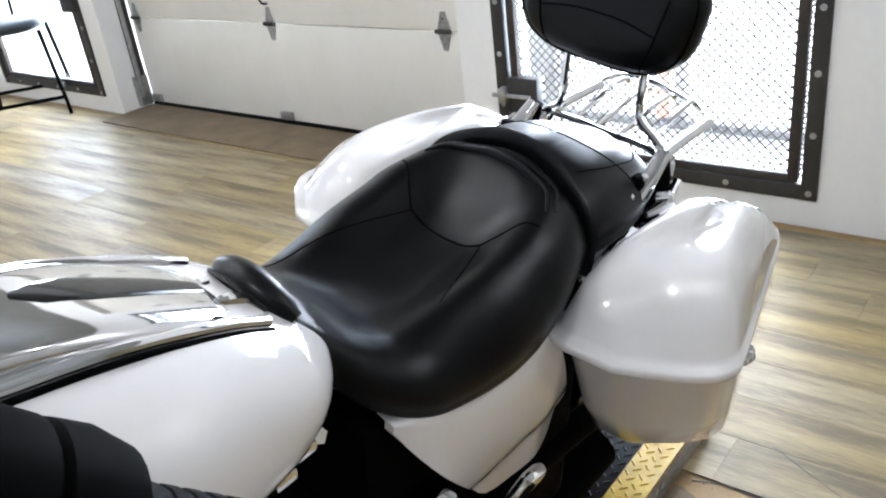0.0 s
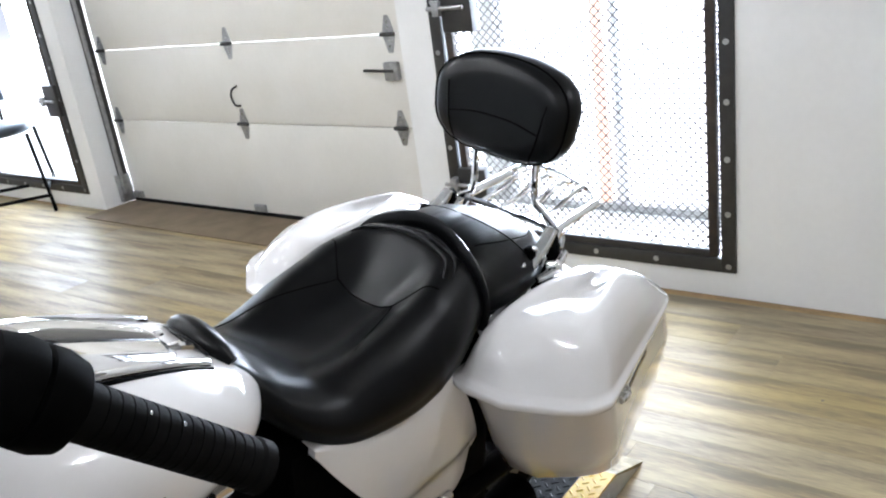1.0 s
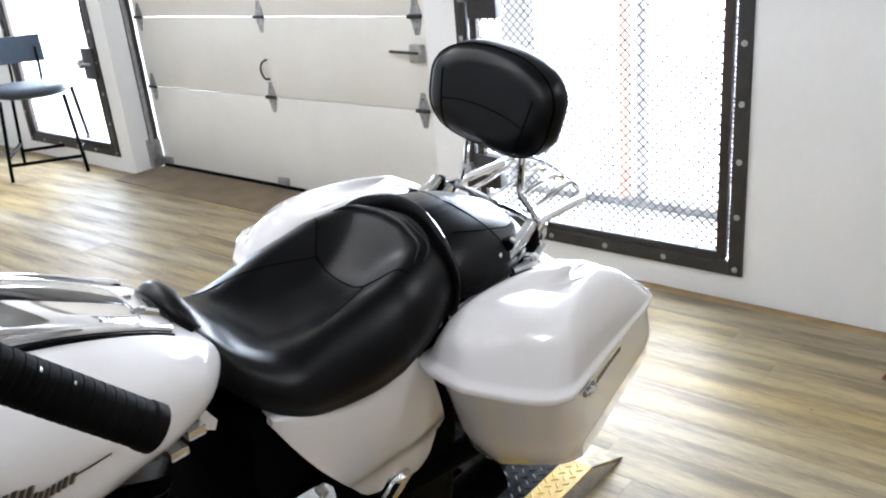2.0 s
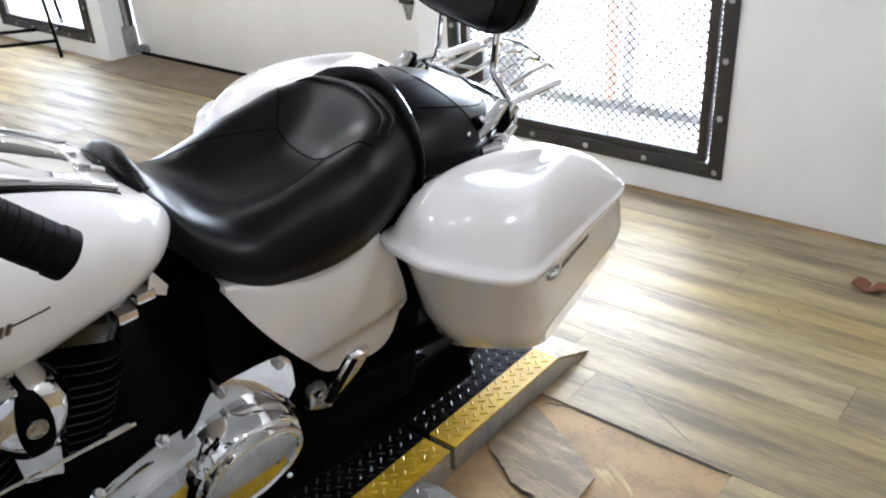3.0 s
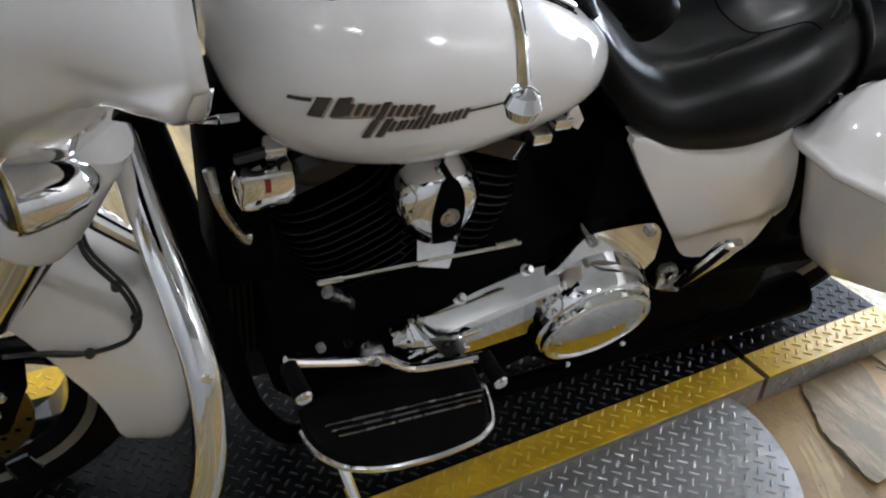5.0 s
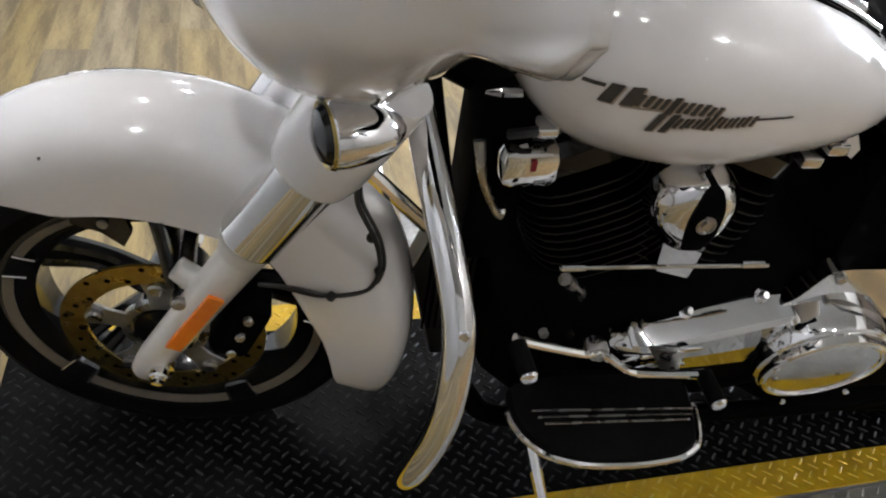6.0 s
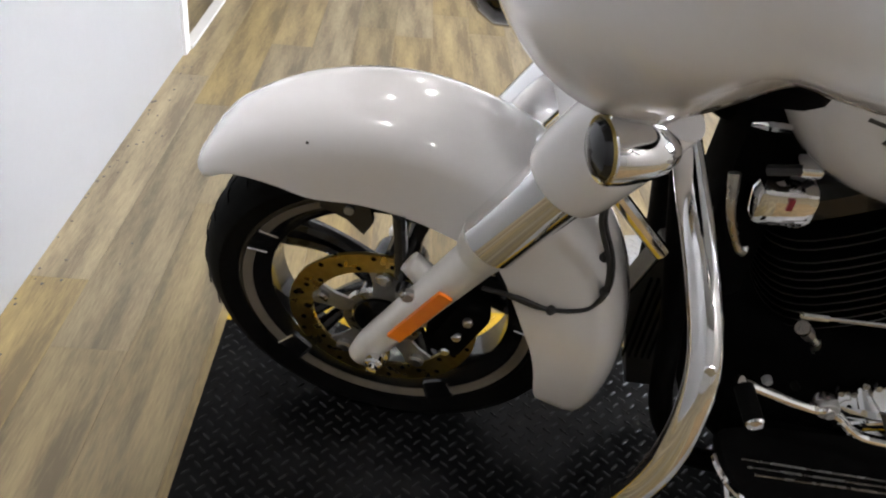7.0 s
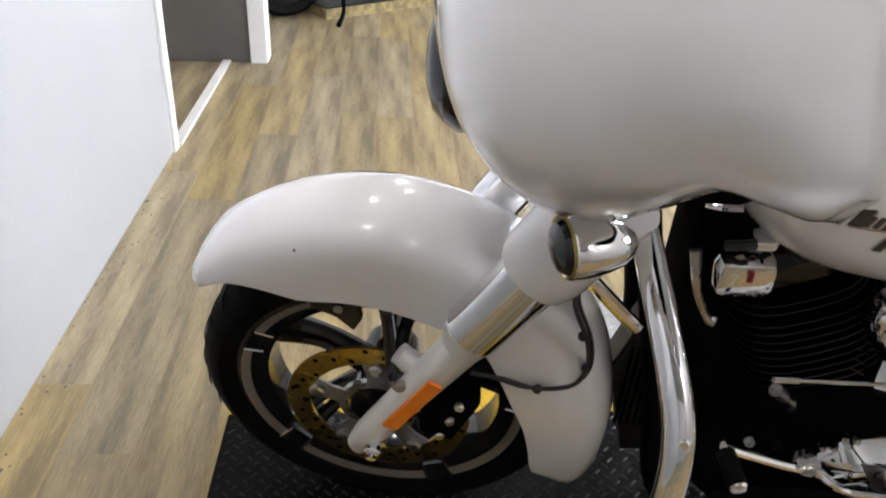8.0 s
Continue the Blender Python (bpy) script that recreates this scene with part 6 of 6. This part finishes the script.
tagged(link_mesh("dry_leaf", sheet(grid, (0, 0, 0.0012), lf), LEAF), "curled dry brown leaf on the floor", "leaf")

cord = tube([(-1.12, 2.75, 1.2), (-1.08, 2.72, 0.75), (-1.0, 2.60, 0.35), (-0.93, 2.42, 0.05), (-0.90, 2.30, 0.012), (-1.1, 2.2, 0.012)], 0.006, 8)
tagged(link_mesh("extension_cord", cord, CORD), "yellow-green extension cord hanging to the floor", "cord")

post = lathe([(0.030, 0.0), (0.030, 2.3), (0.016, 2.33)], Matrix.Translation((3.95, 0.780, -0.005)), 20)
pipe = lathe([(0.030, 0.0), (0.030, 2.3), (0.016, 2.33)], Matrix.Translation((3.97, 0.700, -0.005)), 16)
tagged(link_mesh("downpipe", pipe, GALV), "grey steel pipe beside the orange post", "pipe")
side_post = box(3.93, 4.03, 1.335, 1.475, -0.005, 2.5, 0.004)
tagged(link_mesh("porch_post", side_post, OUT_GREY), "weathered grey post outside the gate", "post")
kerb = box(3.90, 3.985, -0.55, 1.33, -0.005, 0.035, 0.006)
tagged(link_mesh("kerb", kerb, OUT_GREY), "dark timber edge on the ground outside the gate", "kerb")
tagged(link_mesh("orange_post", post, ORANGE), "slim orange steel post outside the gate", "post")
# added backdrop that glows in place of bright daylight outside
tagged(link_mesh("backdrop", box(13, 13.2, -16, 24, -0.02, 5.0), OUT_GLOW), "added glowing white backdrop across the yard", "wall", kind="structure")

# ---- ceiling lamps, unseen: some set from highlights, others added as fill ----
for x, y, watts in ((-0.48, -0.35, 32), (0.15, -1.7, 9), (0.95, -1.9, 7), (2.45, -2.4, 50), (0.45, 0.75, 18), (-0.25, 1.4, 9), (1.15, 0.9, 12), (0.4, 2.0, 17), (1.7, 2.3, 52), (0.3, 3.4, 36)):
    lamp = thing("ceiling_lamp", pose(x, y, CEIL_Z), "unseen round warm-white ceiling lamp", "lamp", "ceiling lamps")
    part("lamp_ring", lathe([(0.075, 0.0), (0.085, -0.012), (0.075, -0.024), (0.06, -0.02)], None, 28), WALL, lamp)
    part("bulb", lathe([(0.058, -0.008), (0.05, -0.022), (0.02, -0.028), (0.003, -0.029)], None, 24), LAMP_GLOW, lamp)
    d = bpy.data.lights.new("bulb_light", "POINT")
    d.energy, d.color, d.shadow_soft_size = watts, (1.0, 0.97, 0.925), 0.026
    o = new("bulb_light", d)
    o.location = (x, y, CEIL_Z - 0.08)

# ---- floor of vinyl planks, one patch torn up ----
tagged(link_mesh("subfloor", box(-4.7, DOOR_X + 0.04, Y_NEAR, Y_FAR, -0.10, -0.0045), SUBFLOOR), "old brown glue-stained floor under the planks", "floor", kind="structure")
floor = thing("floor", pose(0, 0, 0), "worn wood-look vinyl plank floor", "floor", kind="structure")
PW, PL, XJ = 0.156, 1.22, 1.83


def torn(x, y):
    """Whether the plank cover is missing here."""
    return (1.674 < x < 1.83 and -0.715 < y < 0.0) or (0.58 < x < 1.674 and -1.75 < y < 0.0)


plank_mesh = {}


def plank(x0, y0, y1, near):
    key = round(y1 - y0, 3)
    if key not in plank_mesh:
        bm = box(0.0004, PW - 0.0004, 0.0004, y1 - y0 - 0.0004, -0.0044, 0.0)
        me = bpy.data.meshes.new("plank")
        bm.to_mesh(me)
        bm.free()
        me.materials.append(FLOOR)
        plank_mesh[key] = me
    ob = new("plank", plank_mesh[key])
    ob.location = (x0, y0, 0)
    ob.parent = floor
    return ob


rng = random.Random(7)
far = bmesh.new()
for i in range(-42, 10):
    x0 = XJ + i * PW
    if x0 > WALL_X and x0 > DOOR_X:
        continue
    y = Y_NEAR - rng.random() * PL
    while y < Y_FAR:
        y0, y1 = max(y, Y_NEAR), min(y + PL, Y_FAR)
        y += PL
        xm = x0 + PW / 2
        if xm > WALL_X and not (1.27 < (y0 + y1) / 2 < 3.93):
            continue
        cuts = [(y0, y1)]
        if 0.58 < xm < 1.83 and y0 < 0.0:
            top = -0.715 if xm > 1.674 else -1.75
            cuts = [c for c in ((y0, min(y1, top)), (max(y0, 0.0), y1)) if c[1] - c[0] > 0.02]
        for a, b in cuts:
            if -1.5 < xm < 3.4 and -1.9 < a and b < 5.4:
                plank(x0, a, b, True)
            else:
                box(x0 + 0.0004, x0 + PW - 0.0004, a, b - 0.0008, -0.0044, 0.0, bm=far)
tagged(part("far_planks", far, FLOOR, floor), kind="stuff")
# torn loose piece and a cut line
piece = [(1.600, -0.226), (1.582, -0.245), (1.566, -0.285), (1.55, -0.306), (1.528, -0.34), (1.522, -0.37), (1.521, -0.403), (1.510, -0.44), (1.506, -0.462), (1.510, -0.49), (1.565, -0.488), (1.642, -0.484), (1.669, -0.447), (1.711, -0.371), (1.762, -0.274), (1.778, -0.240), (1.772, -0.228), (1.70, -0.224)]
rng = random.Random(11)
edge = []
for (xa, ya), (xb, yb) in zip(piece, piece[1:] + piece[:1]):
    n = max(int(math.hypot(xb - xa, yb - ya) / 0.011), 1)
    j = 0.0008 if ya < -0.47 and yb < -0.44 else 0.0028
    edge += [(xa + (xb - xa) * k / n + rng.uniform(-j, j), ya + (yb - ya) * k / n + rng.uniform(-j, j)) for k in range(n)]
lp = link_mesh("loose_plank", prism([(x, y, 0.003 + 0.012 * max(0, -y - 0.33)) for x, y in edge], (0, 0, -0.0042)), TORN_PLANK)
tagged(lp, "torn loose piece of scuffed vinyl plank", "plank")
# curved streaks of pale dried glue left on the bare floor
for (xa, ya), (xb, yb), bow, count in (((1.52, -0.265), (1.37, -0.56), 0.020, 4), ((1.595, -0.575), (1.50, -0.82), 0.014, 4), ((1.713, -0.44), (1.635, -0.575), 0.008, 3), ((1.40, -0.62), (1.24, -0.90), 0.02, 4), ((1.62, -0.90), (1.50, -1.15), 0.015, 4), ((1.34, -0.28), (1.24, -0.46), 0.012, 3)):
    dx, dy = xb - xa, yb - ya
    ln = math.hypot(dx, dy)
    nx, ny = -dy / ln, dx / ln
    for k in range(count):
        off, f0, f1, w = (k - count / 2) * 0.0165 + rng.uniform(-0.003, 0.003), rng.uniform(0, 0.35), rng.uniform(0.55, 1.0), rng.uniform(0.005, 0.0085)
        side_a, side_b = [], []
        for i in range(15):
            f = f0 + (f1 - f0) * i / 14
            o = off + bow * (1 - (2 * f - 1) ** 2)
            h = w * math.sin(math.pi * (i + 0.4) / 14.8) ** 0.5 * rng.uniform(0.55, 1.2)
            cx, cy = xa + dx * f + nx * o, ya + dy * f + ny * o
            side_a.append((cx + nx * h, cy + ny * h, -0.0041))
            side_b.append((cx - nx * h, cy - ny * h, -0.0041))
        part("glue_streak", prism(side_a + side_b[::-1], (0, 0, -0.0008)), GLUE_STREAK, floor, "pale streak of dried glue")
# ragged dark lines along the torn edges, cracks and scratches
rng = random.Random(3)


def ragged(pts, r, z, jig):
    out = []
    for a, b in zip(pts, pts[1:]):
        n = max(int(math.hypot(b[0] - a[0], b[1] - a[1]) / 0.012), 2)
        out += [(a[0] + (b[0] - a[0]) * k / n + rng.uniform(-jig, jig), a[1] + (b[1] - a[1]) * k / n + rng.uniform(-jig, jig), z) for k in range(n)]
    return tube(out, [r * rng.uniform(0.5, 1.3) for _ in range(9)], 5, 1, flat=0.5)


for pts, r, z, jig in (([(1.811, -0.254), (1.827, -0.301), (1.828, -0.715)], 0.0030, -0.0035, 0.0015), ([(1.828, -0.715), (1.672, -0.717)], 0.0022, -0.0035, 0.001), ([(1.672, -0.717), (1.672, -1.6)], 0.0025, -0.0035, 0.0015),
                       ([(1.365, -0.343), (1.434, -0.335)], 0.0012, -0.0040, 0.002), ([(1.374, -0.345), (1.376, -0.379)], 0.0012, -0.0040, 0.002), ([(1.995, -0.367), (1.95, -0.451), (1.868, -0.61)], 0.0011, 0.0003, 0.0012), ([(1.59, -0.24), (1.552, -0.306), (1.522, -0.37), (1.508, -0.462)], 0.0028, -0.0035, 0.002)):
    part("crack", ragged(pts, r, z, jig), DARK_VOID, floor, "dark crack in the floor cover")
# small scuffs and crumbs, and dirt along the foot of the partition
for k in range(46):
    x, y = SIDE_X + 0.006 + 0.10 * rng.random() ** 2.5, rng.uniform(-0.1, 1.9)
    rr = rng.uniform(0.002, 0.0055)
    part("crumb", lathe([(rr, 0.0), (rr * 0.8, 0.0008), (rr * 0.2, 0.0014)], Matrix.Translation((x, y, 0)) @ Matrix.Diagonal((1.0, rng.uniform(0.5, 1.8), 1.0, 1.0)), 7), DARK_VOID, floor)
for k in range(70):
    x, y = rng.uniform(-0.7, 2.9), rng.uniform(-1.5, 3.2)
    if -0.36 < x < 2.1 and -0.26 < y < 0.45:
        continue
    rr = rng.uniform(0.0015, 0.004)
    z = -0.0045 if torn(x, y) else 0.0
    part("crumb", lathe([(rr, z), (rr * 0.8, z + 0.0008), (rr * 0.2, z + 0.0012)], Matrix.Translation((x, y, 0)), 7), DARK_VOID, floor)
for k in range(60):
    x, y = rng.uniform(1.2, 1.82), rng.uniform(-0.95, -0.27)
    if k < 22:
        x, y = 1.815 + rng.uniform(-0.03, 0.0), rng.uniform(-0.7, -0.27)
    if not torn(x, y):
        continue
    rr = rng.uniform(0.0008, 0.0022)
    part("crumb", lathe([(rr, -0.0045), (rr * 0.8, -0.0038), (rr * 0.2, -0.0034)], Matrix.Translation((x, y, 0)), 6), DARK_VOID, floor)

# ---- from the drawing unit to metres ----
for me in bpy.data.meshes:
    me.transform(Matrix.Scale(UNIT, 4))
for ob in scene.objects:
    if ob.type in ("MESH", "EMPTY", "LIGHT"):
        ob.location = ob.location * UNIT
